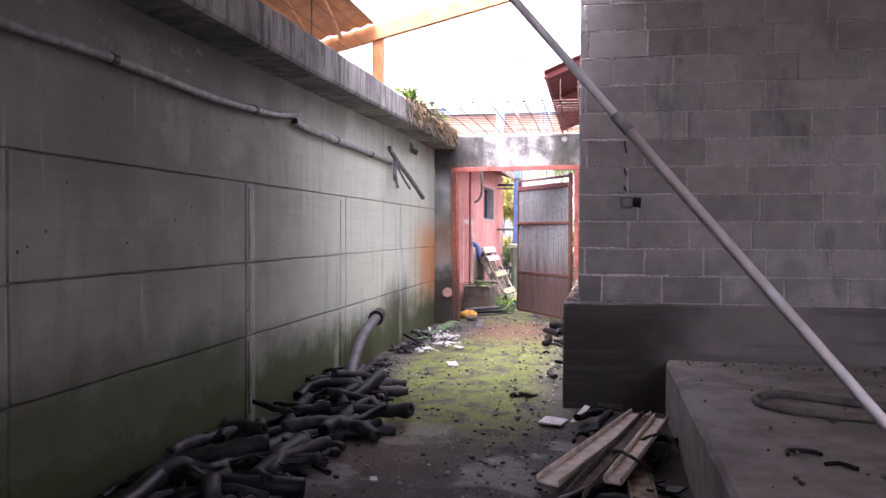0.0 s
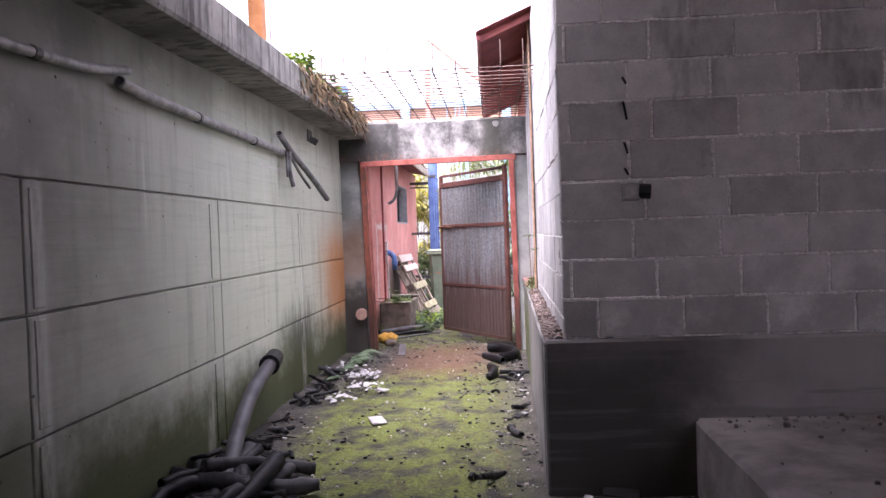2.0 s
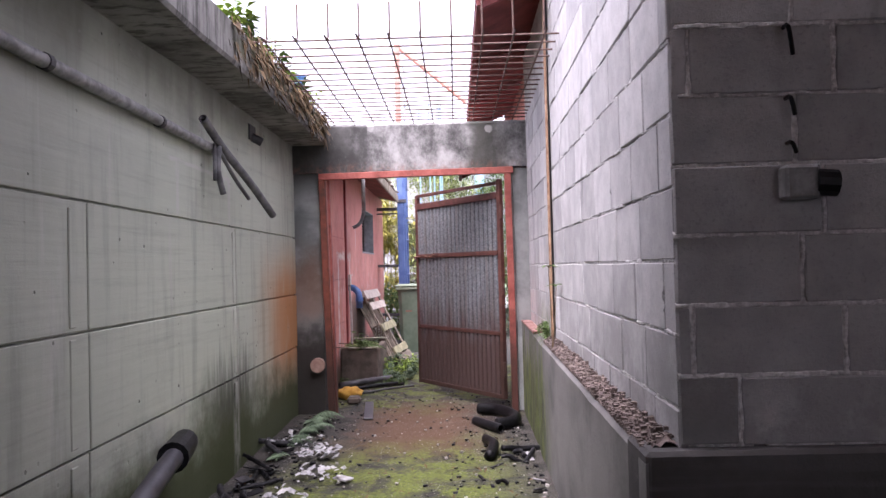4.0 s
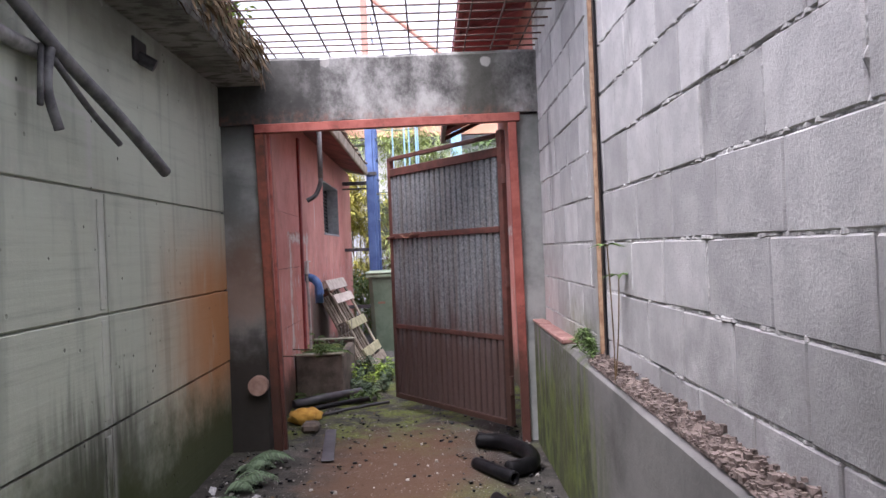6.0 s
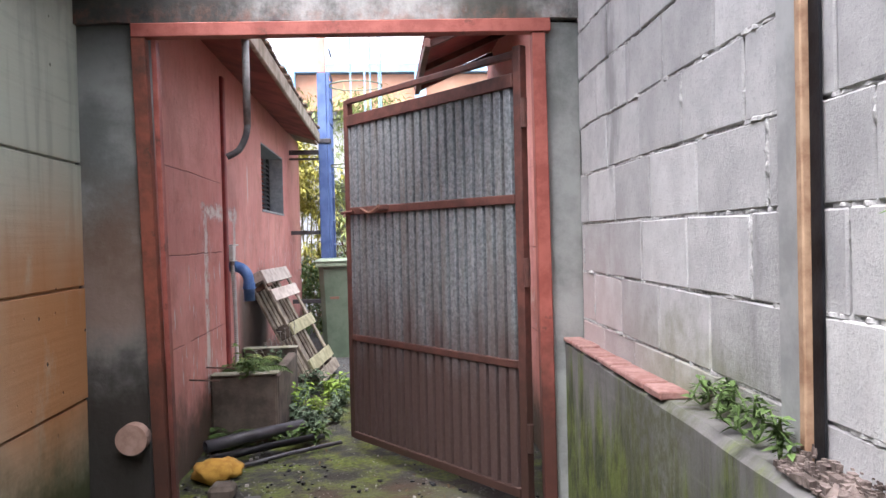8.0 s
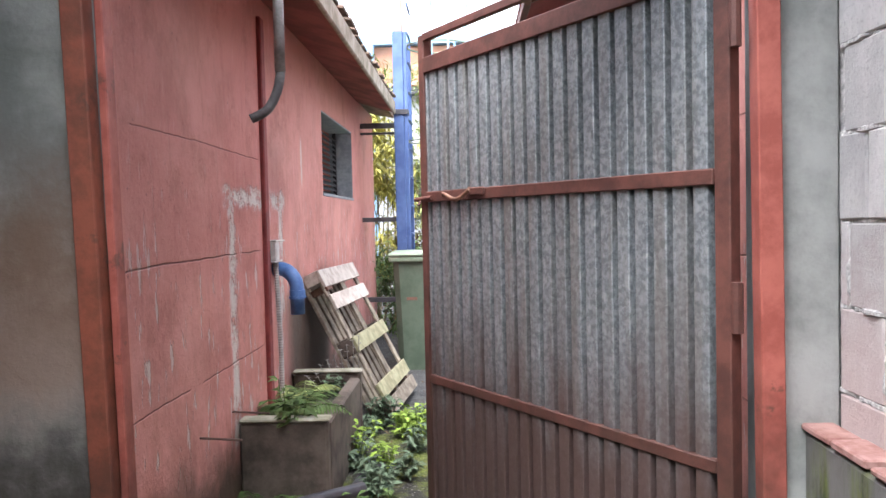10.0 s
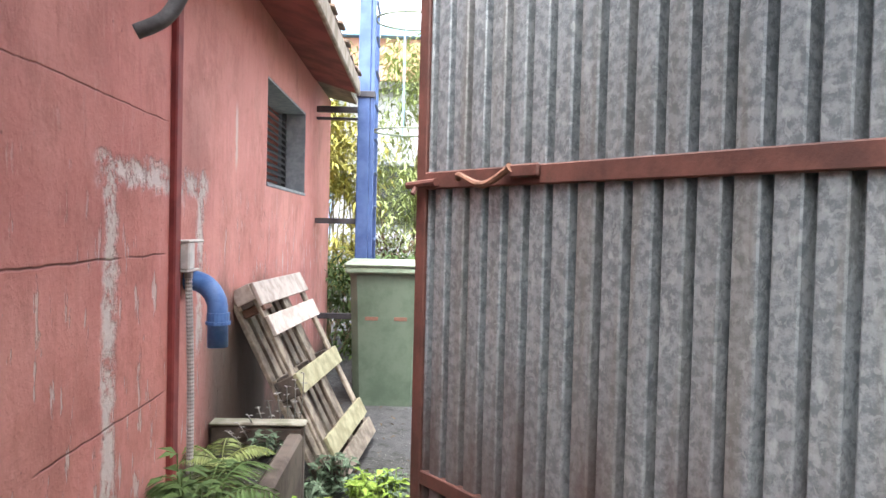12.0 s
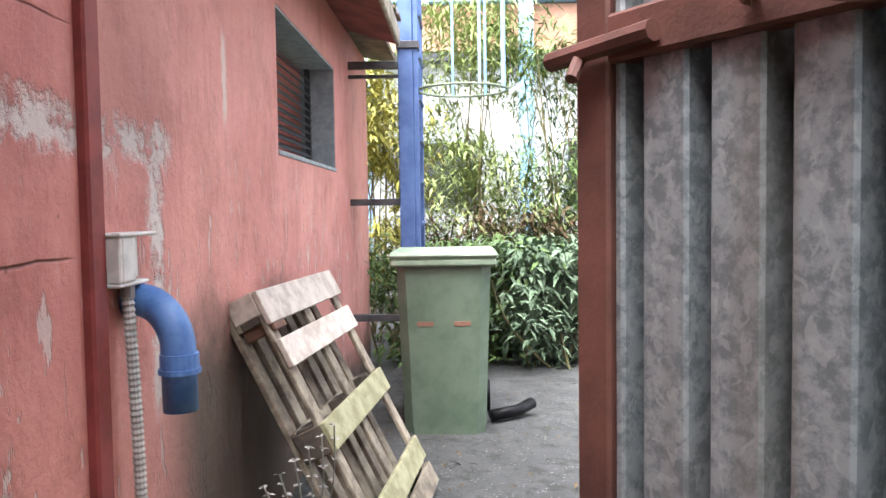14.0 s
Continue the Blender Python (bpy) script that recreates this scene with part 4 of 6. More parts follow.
def mesh_cover():
    g = thing("rebar_grid", "rusty welded reinforcing mesh spanning above the passage", "steel mesh")
    y0, y1, z = 8.15, GY + 0.15, 2.535
    x0, x1 = -1.70, RX + 0.06
    i, y = 0, y0
    cross = Mesh().tube([(x0, 0, 0), (x1, 0, 0)], 0.0055, 5).mesh("cross_bar", M["bar"])
    while y < y1:
        p = part("cross_bar", cross, None, g)
        p.location = (0, y, z + 0.008 + 0.008 * noise.noise((y * 3, 0, 0)))
        y += 0.150
    long = Mesh().tube(smooth_path([(0, y1, 0), (0, y0 + 0.06, 0), (0, y0, 0.03), (0, y0 - 0.01, 0.22)], 5), 0.0055, 5).mesh("long_bar", M["bar"])
    x = x0 + 0.08
    while x < x1:
        p = part("long_bar", long, None, g)
        p.location = (x, 0, z - 0.004)
        x += 0.174
    # eave of the red roof above the block wall
    r = thing("red_roof", "dark red corrugated roof sheet overhanging the block wall", "roof", kind="structure")
    m = Mesh()
    pts, y, i = [], 8.5, 0
    while y < 13.4:
        pts.append((y, 0.018 * (i % 2)))
        y += 0.055
        i += 1
    k = len(pts)
    for dz in (0, 0.012):
        m.add([(x, y, 2.9 + 0.42 * (x + 0.42) + h + dz) for x in (-0.42, 1.6) for y, h in pts],
              [(i, i + 1, k + i + 1, k + i) if dz else (i + 1, i, k + i, k + i + 1) for i in range(k - 1)])
    part("sheet", m, M["redroof"], r)
    for y in (8.6, 10.0, 11.4, 12.8):
        part("purlin", Mesh().beam((-0.40, y, 2.865), (1.5, y, 3.66), 0.04, 0.05), M["redroof"], r)
    part("edge_batten", Mesh().beam((-0.40, 8.55, 2.875), (-0.40, 13.3, 2.875), 0.03, 0.04), M["redroof"], r)
    # red outbuilding behind the gate's hinge side
    solid("wall_outbuilding", Mesh().box(0.07, 0.3, GY + 0.22, 13.2, -0.05, 2.95).box(0.07, 2.5, 13.2, 13.4, -0.05, 3.3), M["red"], "plain red plastered wall behind the gate hinges", "wall")

    lean = thing("lean_to_roof", "dark red sheet canopy fixed to the red outbuilding wall", "canopy", kind="structure")
    m = Mesh()
    pts = [(11.75 + 0.05 * i, 0.014 * (i % 2)) for i in range(30)]
    k = len(pts)
    for dz in (0.0, 0.01):
        m.add([(x, y, z + h + dz) for x, z in ((-0.52, 2.34), (0.075, 2.60)) for y, h in pts], [(i, i + 1, k + i + 1, k + i) if dz else (i + 1, i, k + i, k + i + 1) for i in range(k - 1)])
    part("sheet", m, M["redroof"], lean)
    part("edge_beam", Mesh().beam((-0.50, 11.74, 2.315), (-0.50, 13.2, 2.315), 0.035, 0.05), M["browsteel"], lean)
    for y in (11.80, 12.45, 13.10):
        part("bracket", Mesh().beam((-0.52, y, 2.305), (0.072, y, 2.565), 0.03, 0.04), M["browsteel"], lean)


def red_building():
    x, y0, y1, top = -1.835, GY + 0.21, 17.2, 2.42
    wy0, wy1, wz0, wz1 = 14.19, 15.63, 1.465, 2.075
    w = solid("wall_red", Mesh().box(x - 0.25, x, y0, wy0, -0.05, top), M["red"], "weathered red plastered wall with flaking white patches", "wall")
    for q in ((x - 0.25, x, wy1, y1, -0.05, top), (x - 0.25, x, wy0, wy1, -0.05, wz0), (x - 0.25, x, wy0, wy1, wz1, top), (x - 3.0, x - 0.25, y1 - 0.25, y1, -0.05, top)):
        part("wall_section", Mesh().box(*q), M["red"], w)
    solid("wall_rib", Mesh().cbox(x - 0.01, x + 0.022, 12.525, 12.59, 0.0, 2.3, 0.006), M["ribred"], "dark red vertical joint strips on the plastered wall", "trim")
    w = thing("window_1", "small louvred window with dark slats in a grey reveal", "window", kind="structure")
    part("reveal", Mesh().box(x - 0.2, x - 0.003, wy1 - 0.012, wy1 + 0.002, wz0, wz1).box(x - 0.2, x - 0.003, wy0 - 0.002, wy0 + 0.012, wz0, wz1).box(x - 0.2, x - 0.003, wy0, wy1, wz1 - 0.012, wz1 + 0.002), M["reveal"], w)
    part("sill", Mesh().cbox(x - 0.2, x + 0.006, wy0, wy1, wz0 - 0.004, wz0 + 0.018, 0.004), M["reveal"], w)
    part("window_frame", Mesh().box(x - 0.17, x - 0.14, wy0 + 0.012, wy0 + 0.04, wz0 + 0.02, wz1 - 0.012).box(x - 0.17, x - 0.14, wy1 - 0.04, wy1 - 0.012, wz0 + 0.02, wz1 - 0.012), M["slat"], w)
    sl = Mesh().beam((0, wy0 + 0.03, 0), (0, wy1 - 0.03, 0), 0.05, 0.006, 0.001, (0.7, 0, 0.7)).mesh("slat", M["slat"])
    for i in range(12):
        p = part("slat", sl, None, w)
        p.location = (x - 0.15, 0, wz0 + 0.05 + i * 0.0445)
    # near-black panel stands in for the shade inside the room
    solid("room_dark", Mesh().box(x - 1.5, x - 1.4, wy0 - 0.6, wy1 + 0.6, -0.05, top), M["slat"], "near-black panel standing in for the dark room behind the louvres", "wall")
    # eave slab with broken tiles on it
    e = thing("eave", "red concrete eave with a mossy edge and broken tiles", "eave", kind="structure")
    part("soffit", Mesh().add([(x - 0.1, y0 + 0.1, 2.44), (-1.50, y0 + 0.1, 2.31), (-1.50, 16.1, 2.31), (x - 0.1, 16.1, 2.44), (x - 0.1, y0 + 0.1, 2.52), (-1.50, y0 + 0.1, 2.40), (-1.50, 16.1, 2.40), (x - 0.1, 16.1, 2.52)],
                               [(0, 1, 2, 3), (4, 7, 6, 5), (0, 4, 5, 1), (3, 2, 6, 7), (0, 3, 7, 4), (1, 5, 6, 2)]), M["redunder"], e)
    part("fascia", Mesh().cbox(-1.502, -1.475, y0 + 0.1, 16.11, 2.295, 2.415, 0.008), M["eave"], e)
    r = random.Random(8)
    y = y0 + 0.15
    while y < 16.0:
        d = r.uniform(0.14, 0.24)
        q = r.uniform(-0.03, 0.02)
        part("tile", Mesh().beam((-1.465 + q, y, 2.432 + r.uniform(0, 0.012)), (-2.2, y, 2.60), d, 0.018, 0.003), M["tile"], e)
        y += d + r.uniform(0.0, 0.06)
    solid("roof_red_building", Mesh().add([(-1.6, y0, 2.45), (-4.6, y0, 3.1), (-4.6, 17.3, 3.1), (-1.6, 17.3, 2.45), (-1.6, y0, 2.41), (-4.6, y0, 3.06), (-4.6, 17.3, 3.06), (-1.6, 17.3, 2.41)], [(0, 3, 2, 1), (4, 5, 6, 7), (0, 1, 5, 4), (3, 7, 6, 2), (0, 4, 7, 3), (1, 2, 6, 5)]), M["tile"], "old tiled roof of the red building", "roof")


M["ribred"] = plain("dark_red_strip", (0.17, 0.03, 0.03), (0.26, 0.05, 0.045), 0.7, 0, 10, False)
M["tile"] = plain("weathered_roof_tile", (0.10, 0.075, 0.06), (0.22, 0.16, 0.12), 0.9, 0, 9, False)

ground()
left_wall()
side_walls()
gate_wall()
gate()
room()
mesh_cover()
red_building()


# ---- things in the passage ----
def wall_pipes():
    x = LX + 0.035
    p = thing("wall_conduit", "dirty grey plastic conduit fixed along the concrete wall", "conduit")
    part("tube", Mesh().tube(smooth_path([(x, -1.5, 1.97), (x, 1.5, 1.96), (x, 2.79, 1.968), (x, 3.44, 1.982), (x, 4.29, 1.965), (x, 4.87, 1.985), (x, 5.25, 2.01), (x, 5.59, 2.07)]), 0.021, 10), M["grey_pvc"], p, smooth=True)
    for y, z in ((3.44, 1.982), (4.87, 1.985)):
        part("clip", Mesh().tube([(x, y - 0.02, z), (x, y + 0.02, z)], 0.026, 10), M["darksteel"], p)
    q = thing("wall_conduit", "sagging grey conduit with an open end on the wall", "conduit")
    part("tube", Mesh().tube(smooth_path([(x + 0.01, 5.48, 2.0), (x, 5.75, 1.985), (x, 6.4, 1.975), (x, 7.2, 1.968), (x, 8.0, 1.955), (x + 0.01, 8.28, 1.955)]), 0.026, 12, hollow=0.8), M["grey_pvc"], q, smooth=True)
    for y, z in ((6.4, 1.975), (7.4, 1.962)):
        part("clip", Mesh().tube([(x, y - 0.015, z), (x, y + 0.015, z)], 0.031, 10), M["darksteel"], q)
    s = thing("hanging_pipes", "three charred grey pipes hanging from the conduit end", "pipes")
    part("pipe", Mesh().tube(smooth_path([(x + 0.03, 7.93, 2.08), (x + 0.06, 8.2, 1.95), (x + 0.13, 8.52, 1.78), (x + 0.19, 8.80, 1.612)]), 0.024, 12, hollow=0.75), M["charred"], s, smooth=True)
    part("pipe", Mesh().tube(smooth_path([(x + 0.05, 8.14, 1.96), (x + 0.055, 8.10, 1.82), (x + 0.07, 8.14, 1.69)]), 0.017, 10), M["charred"], s, smooth=True)
    part("pipe", Mesh().tube(smooth_path([(x + 0.05, 8.16, 1.93), (x + 0.075, 8.36, 1.80), (x + 0.10, 8.56, 1.70)]), 0.012, 10), M["charred"], s, smooth=True)
    part("pipe", Mesh().tube([(x + 0.03, 8.12, 1.97), (x + 0.05, 8.06, 1.76)], 0.011, 8), M["charred"], s, smooth=True)
    b = thing("wall_socket", "dark recess box with broken fittings in the wall", "junction box")
    part("box", Mesh().cbox(LX - 0.02, LX + 0.012, 9.08, 9.24, 2.16, 2.27, 0.006), M["slat"], b)
    part("cap", Mesh().tube([(LX, 9.16, 2.19), (LX + 0.07, 9.18, 2.15)], 0.03, 10), M["darksteel"], b)
    c = thing("flexible_duct", "thick grey duct with a dark collar bending from the rubble", "duct")
    path = smooth_path([(-1.68, 5.65, 0.02), (-1.71, 6.0, 0.11), (-1.76, 6.3, 0.22), (-1.80, 6.65, 0.345), (-1.83, 7.0, 0.41), (-1.86, 7.3, 0.44)])
    part("hose", Mesh().tube(path, 0.045, 14), M["duct"], c, smooth=True)
    part("collar", Mesh().tube([(-1.855, 7.24, 0.437), (-1.90, 7.52, 0.445)], [0.070, 0.062], 14), M["black"], c)
    j = thing("junction_box", "grey plastic junction box with open black end on blocks", "junction box")
    part("body", Mesh().cbox(0.285, 0.375, CY - 0.055, CY + 0.002, 1.405, 1.495, 0.008), M["grey_pvc"], j)
    part("gland", Mesh().tube([(0.37, CY - 0.03, 1.45), (0.425, CY - 0.035, 1.445)], 0.036, 12), M["black"], j, "black open gland")
    for z, l in ((1.56, 0.03), (1.68, 0.05), (1.87, 0.08), (1.99, 0.03)):
        k = thing("wall_hook", "short bent wire hook in the block wall", "hook", "hooks in the block wall")
        part("wire", Mesh().tube(smooth_path([(0.315, CY + 0.01, z), (0.31, CY - 0.04, z - 0.005), (0.325, CY - 0.03, z - l)], 4), 0.006, 6), M["black"], k)
    # upright steel angle in the passage
    a = thing("steel_channel", "rusty upright steel channel fixed to the block wall", "channel")
    part("web", Mesh().cbox(wx(8.8) - 0.020, wx(8.8) - 0.006, 8.752, 8.83, 0.755, 3.1, 0.003), M["galv"], a)
    part("flange", Mesh().cbox(wx(8.8) - 0.026, wx(8.8) - 0.006, 8.728, 8.750, 0.755, 3.1, 0.003), M["tan"], a)
    # black strip painted in for the shade in the gap beside the flange
    part("gap_strip", Mesh().cbox(wx(8.7) - 0.010, wx(8.7) - 0.004, 8.690, 8.726, 0.755, 3.1, 0.001), M["black"], a)


M["tan"] = plain("rusty_tan_strip", (0.22, 0.12, 0.07), (0.42, 0.28, 0.18), 0.75, 0, 14)
M["charred"] = plain("charred_grey_pipe", (0.07, 0.07, 0.075), (0.19, 0.19, 0.195), 0.6, 0, 9)
M["duct"] = plain("dull_grey_duct", (0.028, 0.027, 0.033), (0.062, 0.060, 0.070), 0.5, 0, 8)
M["galv"] = plain("dull_zinc_steel", (0.30, 0.31, 0.31), (0.42, 0.43, 0.43), 0.5, 0.3, 9)


def scrap():
    """Burnt bits of pipe lagging heaped against the wall."""
    r = random.Random(21)
    shapes = []
    for i in range(14):
        l, rad, bend = r.uniform(0.10, 0.42), r.uniform(0.012, 0.032), r.uniform(-0.05, 0.05)
        pts = smooth_path([(-l / 2, 0, 0), (-l / 6, bend * 0.6, r.uniform(-0.01, 0.02)), (l / 6, bend * 0.7, 0), (l / 2, -bend * 0.2, 0)], 4)
        m = Mesh().tube(pts, [rad * r.uniform(0.8, 1.15) for _ in pts], 9, hollow=0.6 if i % 3 else 0.0)
        s = r.random() * 90
        m.v = [tuple(Vector(v) + Vector((0, 0.006 * noise.noise((v[0] * 14, v[1] * 20, s)), 0.008 * noise.noise((v[0] * 18, s, v[2] * 20))))) for v in m.v]
        shapes.append((m.mesh("pipe_scrap", M["ash"] if i % 4 == 1 else M["black"], True), rad))
    for i in range(14):
        l, w = r.uniform(0.08, 0.34), r.uniform(0.012, 0.05)
        m = Mesh().cbox(-l / 2, l / 2, -w, w * r.uniform(0.3, 1.0), -0.005, 0.005, 0.004)
        m.v = [(x, y + 0.01 * noise.noise((x * 9, i, 0)), z + 0.012 * noise.noise((x * 8, y * 9, i))) for x, y, z in m.v]
        shapes.append((m.mesh("pipe_scrap", M["black"] if i % 3 else (M["ash"] if i % 2 else M["paper2"])), 0.01))

    def drop(x, y, z, group="burnt scrap on the ground", label="burnt black piece of pipe lagging on the ground", big=1.0):
        me, rad = shapes[r.randrange(len(shapes))]
        o = tagged(new("pipe_scrap", me), label, "scrap", group)
        o.matrix_world = pose(x, y, z + rad * 0.85 * big, r.uniform(-25, 25), r.uniform(-16, 16), r.uniform(0, 360)) @ Matrix.Scale(big, 4)

    for i in range(108):
        y = 2.4 + 6.9 * r.random() ** 1.1
        width = 0.62 if y < 5.2 else max(0.14, 0.62 - 0.20 * (y - 5.2))
        u = r.random()
        x = LX + 0.10 + width * u
        pile = 0.16 * (1 - u) * (1 if 3.0 < y < 6.0 else 0.35)
        drop(x, y, pile * r.random(), big=r.uniform(0.7, 1.25) if y < 6 else r.uniform(0.5, 0.85))
    for i in range(120):
        y = r.uniform(2.9, 6.2)
        u = r.random() ** 1.3
        me, rad = shapes[r.randrange(14)]
        o = tagged(new("pipe_scrap", me), "long burnt black piece of pipe lagging in the heap", "scrap", "burnt scrap on the ground")
        big = r.uniform(1.1, 1.7)
        o.matrix_world = pose(LX + 0.12 + 0.55 * u, y, rad * big + 0.17 * (1 - u) * r.random(), r.uniform(-12, 12), r.uniform(-14, 14), r.choice((90, 60, 120, 20, 160)) + r.uniform(-25, 25)) @ Matrix.Scale(big, 4)
    for i in range(46):
        drop(r.uniform(0.0, 0.5), r.uniform(3.2, 5.8), 0.05 * r.random(), "burnt scrap beside the platform", "burnt black pipe scrap beside the platform")
    for i in range(26):
        y = r.uniform(6.1, 9.3)
        drop(-0.14 - 0.35 * r.random() ** 2, y, 0.0, "burnt scrap along the plinth", "burnt black scrap at the foot of the plinth", r.uniform(0.5, 0.9))
    # bent black hose by the gate
    h = thing("black_hose", "thick bent black hose lying by the gate", "hose")
    part("hose", Mesh().tube(smooth_path([(-0.42, 10.38, 0.045), (-0.26, 10.28, 0.05), (-0.15, 10.02, 0.05), (-0.17, 9.80, 0.05), (-0.30, 9.72, 0.045)]), 0.046, 12), M["black"], h, smooth=True)
    h = thing("black_hose", "short thick black hose end lying by the gate", "hose")
    part("hose", Mesh().tube(smooth_path([(-0.46, 9.92, 0.035), (-0.36, 9.72, 0.04), (-0.28, 9.60, 0.035)]), 0.036, 12, hollow=0.7), M["black"], h, smooth=True)
    h = thing("black_hose", "crooked charred hose lying on the moss", "hose")
    part("hose", Mesh().tube(smooth_path([(-0.40, 9.30, 0.03), (-0.36, 9.05, 0.05), (-0.40, 8.8, 0.03)]), 0.035, 10), M["black"], h, smooth=True)
    # planks beside the platform; the pale ones stand for thin lipped metal channels
    for a, b, w, mt, lab in (((-0.10, 4.05, 0.05), (0.40, 5.22, 0.13), 0.15, "palewood", "pale broken metal channel lying on the scrap"), ((0.03, 3.85, 0.06), (0.44, 5.10, 0.15), 0.10, "darkwood", "dark rotten board lying on the scrap"),
                             ((0.20, 4.0, 0.09), (0.50, 5.0, 0.16), 0.10, "palewood", "pale split metal channel lying on the scrap"), ((0.32, 4.55, 0.05), (0.34, 3.55, 0.06), 0.14, "wood", "grey board lying beside the platform")):
        t = thing("board", lab, "board", "boards beside the platform")
        part("plank", Mesh().beam(a, b, w * 0.8, 0.012, 0.004), M[mt], t)
        side = (Vector(b) - Vector(a)).cross(Vector((0, 0, 1))).normalized() * w * 0.4
        for k in (-1, 1):
            lift = side * k + Vector((0, 0, 0.016))
            part("lip", Mesh().beam(Vector(a) + lift, Vector(b) + lift, 0.010, 0.034, 0.003), M[mt], t)
    t = thing("wire_loop", "loop of thin grey cable among the scrap", "cable")
    part("cable", Mesh().tube([(0.37 + 0.16 * math.cos(k * 0.35), 4.35 + 0.26 * math.sin(k * 0.35), 0.14 + 0.05 * math.sin(k * 0.7)) for k in range(15)], 0.009, 6), M["ash"], t)
    t = thing("pipe_length", "black plastic pipe lying by the platform", "pipe")
    part("tube", Mesh().tube([(-0.2, 3.55, 0.045), (0.28, 4.2, 0.06)], 0.035, 12, hollow=0.8), M["black"], t, smooth=True)
    # hose on the platform
    t = thing("coiled_hose", "old dark hose looped on the dusty platform", "hose")
    part("hose", Mesh().tube(smooth_path([(1.75, 4.40, 0.385), (1.42, 4.60, 0.385), (1.10, 4.77, 0.385), (0.93, 4.58, 0.385), (1.02, 4.40, 0.385), (1.25, 4.30, 0.385), (1.50, 4.26, 0.385)]), 0.021, 8), M["hosegrey"], t, smooth=True)
    for pts in (((0.86, 3.62, 0.372), (0.88, 3.69, 0.372), (0.97, 3.69, 0.372), (0.99, 3.65, 0.372)), ((0.97, 3.52, 0.372), (1.03, 3.54, 0.372), (1.07, 3.48, 0.372))):
        t = thing("bent_bar", "short bent rusty bar on the platform", "bar", "bars on the platform")
        part("bar", Mesh().tube(smooth_path(pts, 4), 0.009, 6), M["black"], t)
    m = Mesh()
    for i in range(420):
        x, y = r.uniform(0.66, 3.6), r.uniform(2.0, 5.95)
        if i % 2:
            y = 5.95 - 0.35 * r.random() ** 2
        s = (0.003 + 0.010 * r.random() ** 2) * (2.0 if r.random() < 0.05 else 1)
        b = [(r.uniform(0.5, 1) * s * dx, r.uniform(0.5, 1.3) * s * dy, r.uniform(0.4, 0.8) * s * dz) for dx in (-1, 1) for dy in (-1, 1) for dz in (-1, 1)]
        m.add([(x + q[0], y + q[1], 0.364 + s * 0.5 + q[2]) for q in b], [(0, 1, 3, 2), (4, 6, 7, 5), (0, 4, 5, 1), (2, 3, 7, 6), (0, 2, 6, 4), (1, 5, 7, 3)])
    solid("platform_grit", m, M["hosegrey"], "crumbs of mortar and dirt on the platform", "grit", "stuff")
    # chips and litter on the ground
    m = Mesh()
    for i in range(1500):
        x, y = r.uniform(-1.9, -0.1), r.uniform(2.5, 13.0)
        if i % 2:
            x = LX + 0.1 + 0.7 * r.random() ** 1.5 if i % 4 == 1 else -0.1 - 0.6 * r.random() ** 1.5
        s = 0.002 + 0.011 * r.random() ** 4
        b = [(r.uniform(0.5, 1) * s * dx, r.uniform(0.5, 1.4) * s * dy, r.uniform(0.3, 0.7) * s * dz) for dx in (-1, 1) for dy in (-1, 1) for dz in (-1, 1)]
        m.add([(x + q[0], y + q[1], 0.008 + q[2]) for q in b], [(0, 1, 3, 2), (4, 6, 7, 5), (0, 4, 5, 1), (2, 3, 7, 6), (0, 2, 6, 4), (1, 5, 7, 3)])
    solid("stone_chips", m, M["chips"], "pale stone chips and crumbs scattered on the ground", "chips", "stuff")
    m = Mesh()
    for i in range(2200):
        x, y = r.uniform(-1.9, -0.1), r.uniform(2.6, 11.6)
        if i % 3:
            x = LX + 0.1 + 0.8 * r.random() ** 1.6 if i % 3 == 1 else -0.1 - 0.55 * r.random() ** 1.6
        s = 0.002 + 0.010 * r.random() ** 3
        b = [(r.uniform(0.4, 1.6) * s * dx, r.uniform(0.4, 1.6) * s * dy, r.uniform(0.3, 0.7) * s * dz) for dx in (-1, 1) for dy in (-1, 1) for dz in (-1, 1)]
        m.add([(x + q[0], y + q[1], 0.010 + q[2]) for q in b], [(0, 1, 3, 2), (4, 6, 7, 5), (0, 4, 5, 1), (2, 3, 7, 6), (0, 2, 6, 4), (1, 5, 7, 3)])
    solid("soot_crumbs", m, M["black"], "black burnt crumbs strewn over the ground", "crumbs", "stuff")
    m = Mesh()
    for i in range(900):
        x, y = r.uniform(-1.9, -0.1), r.uniform(3.0, 16.5)
        if y > 13:
            x = r.uniform(-1.6, 0.3)
        leaf(m, (x, y, 0.016), r.uniform(0, 6.28), r.uniform(-0.3, 0.3), r.uniform(0.02, 0.05), 0.35, r)
    solid("fallen_leaves", m, M["deadleaf"], "dead brown leaves lying on the ground", "leaves", "stuff")
    for x, y, w, l in ((-1.16, 7.38, 0.10, 0.16), (-0.14, 5.41, 0.20, 0.15), (-1.28, 8.4, 0.08, 0.1), (-0.95, 4.05, 0.04, 0.05)):
        t = thing("litter_scrap", "flat pale scrap of board on the ground", "scrap", "pale scraps on the ground")
        part("scrap", Mesh().cbox(-w / 2, w / 2, -l / 2, l / 2, 0.0, 0.012, 0.003), M["paper"], t)
        t.matrix_world = pose(x, y, 0.012, 3, 2, r.uniform(0, 90))
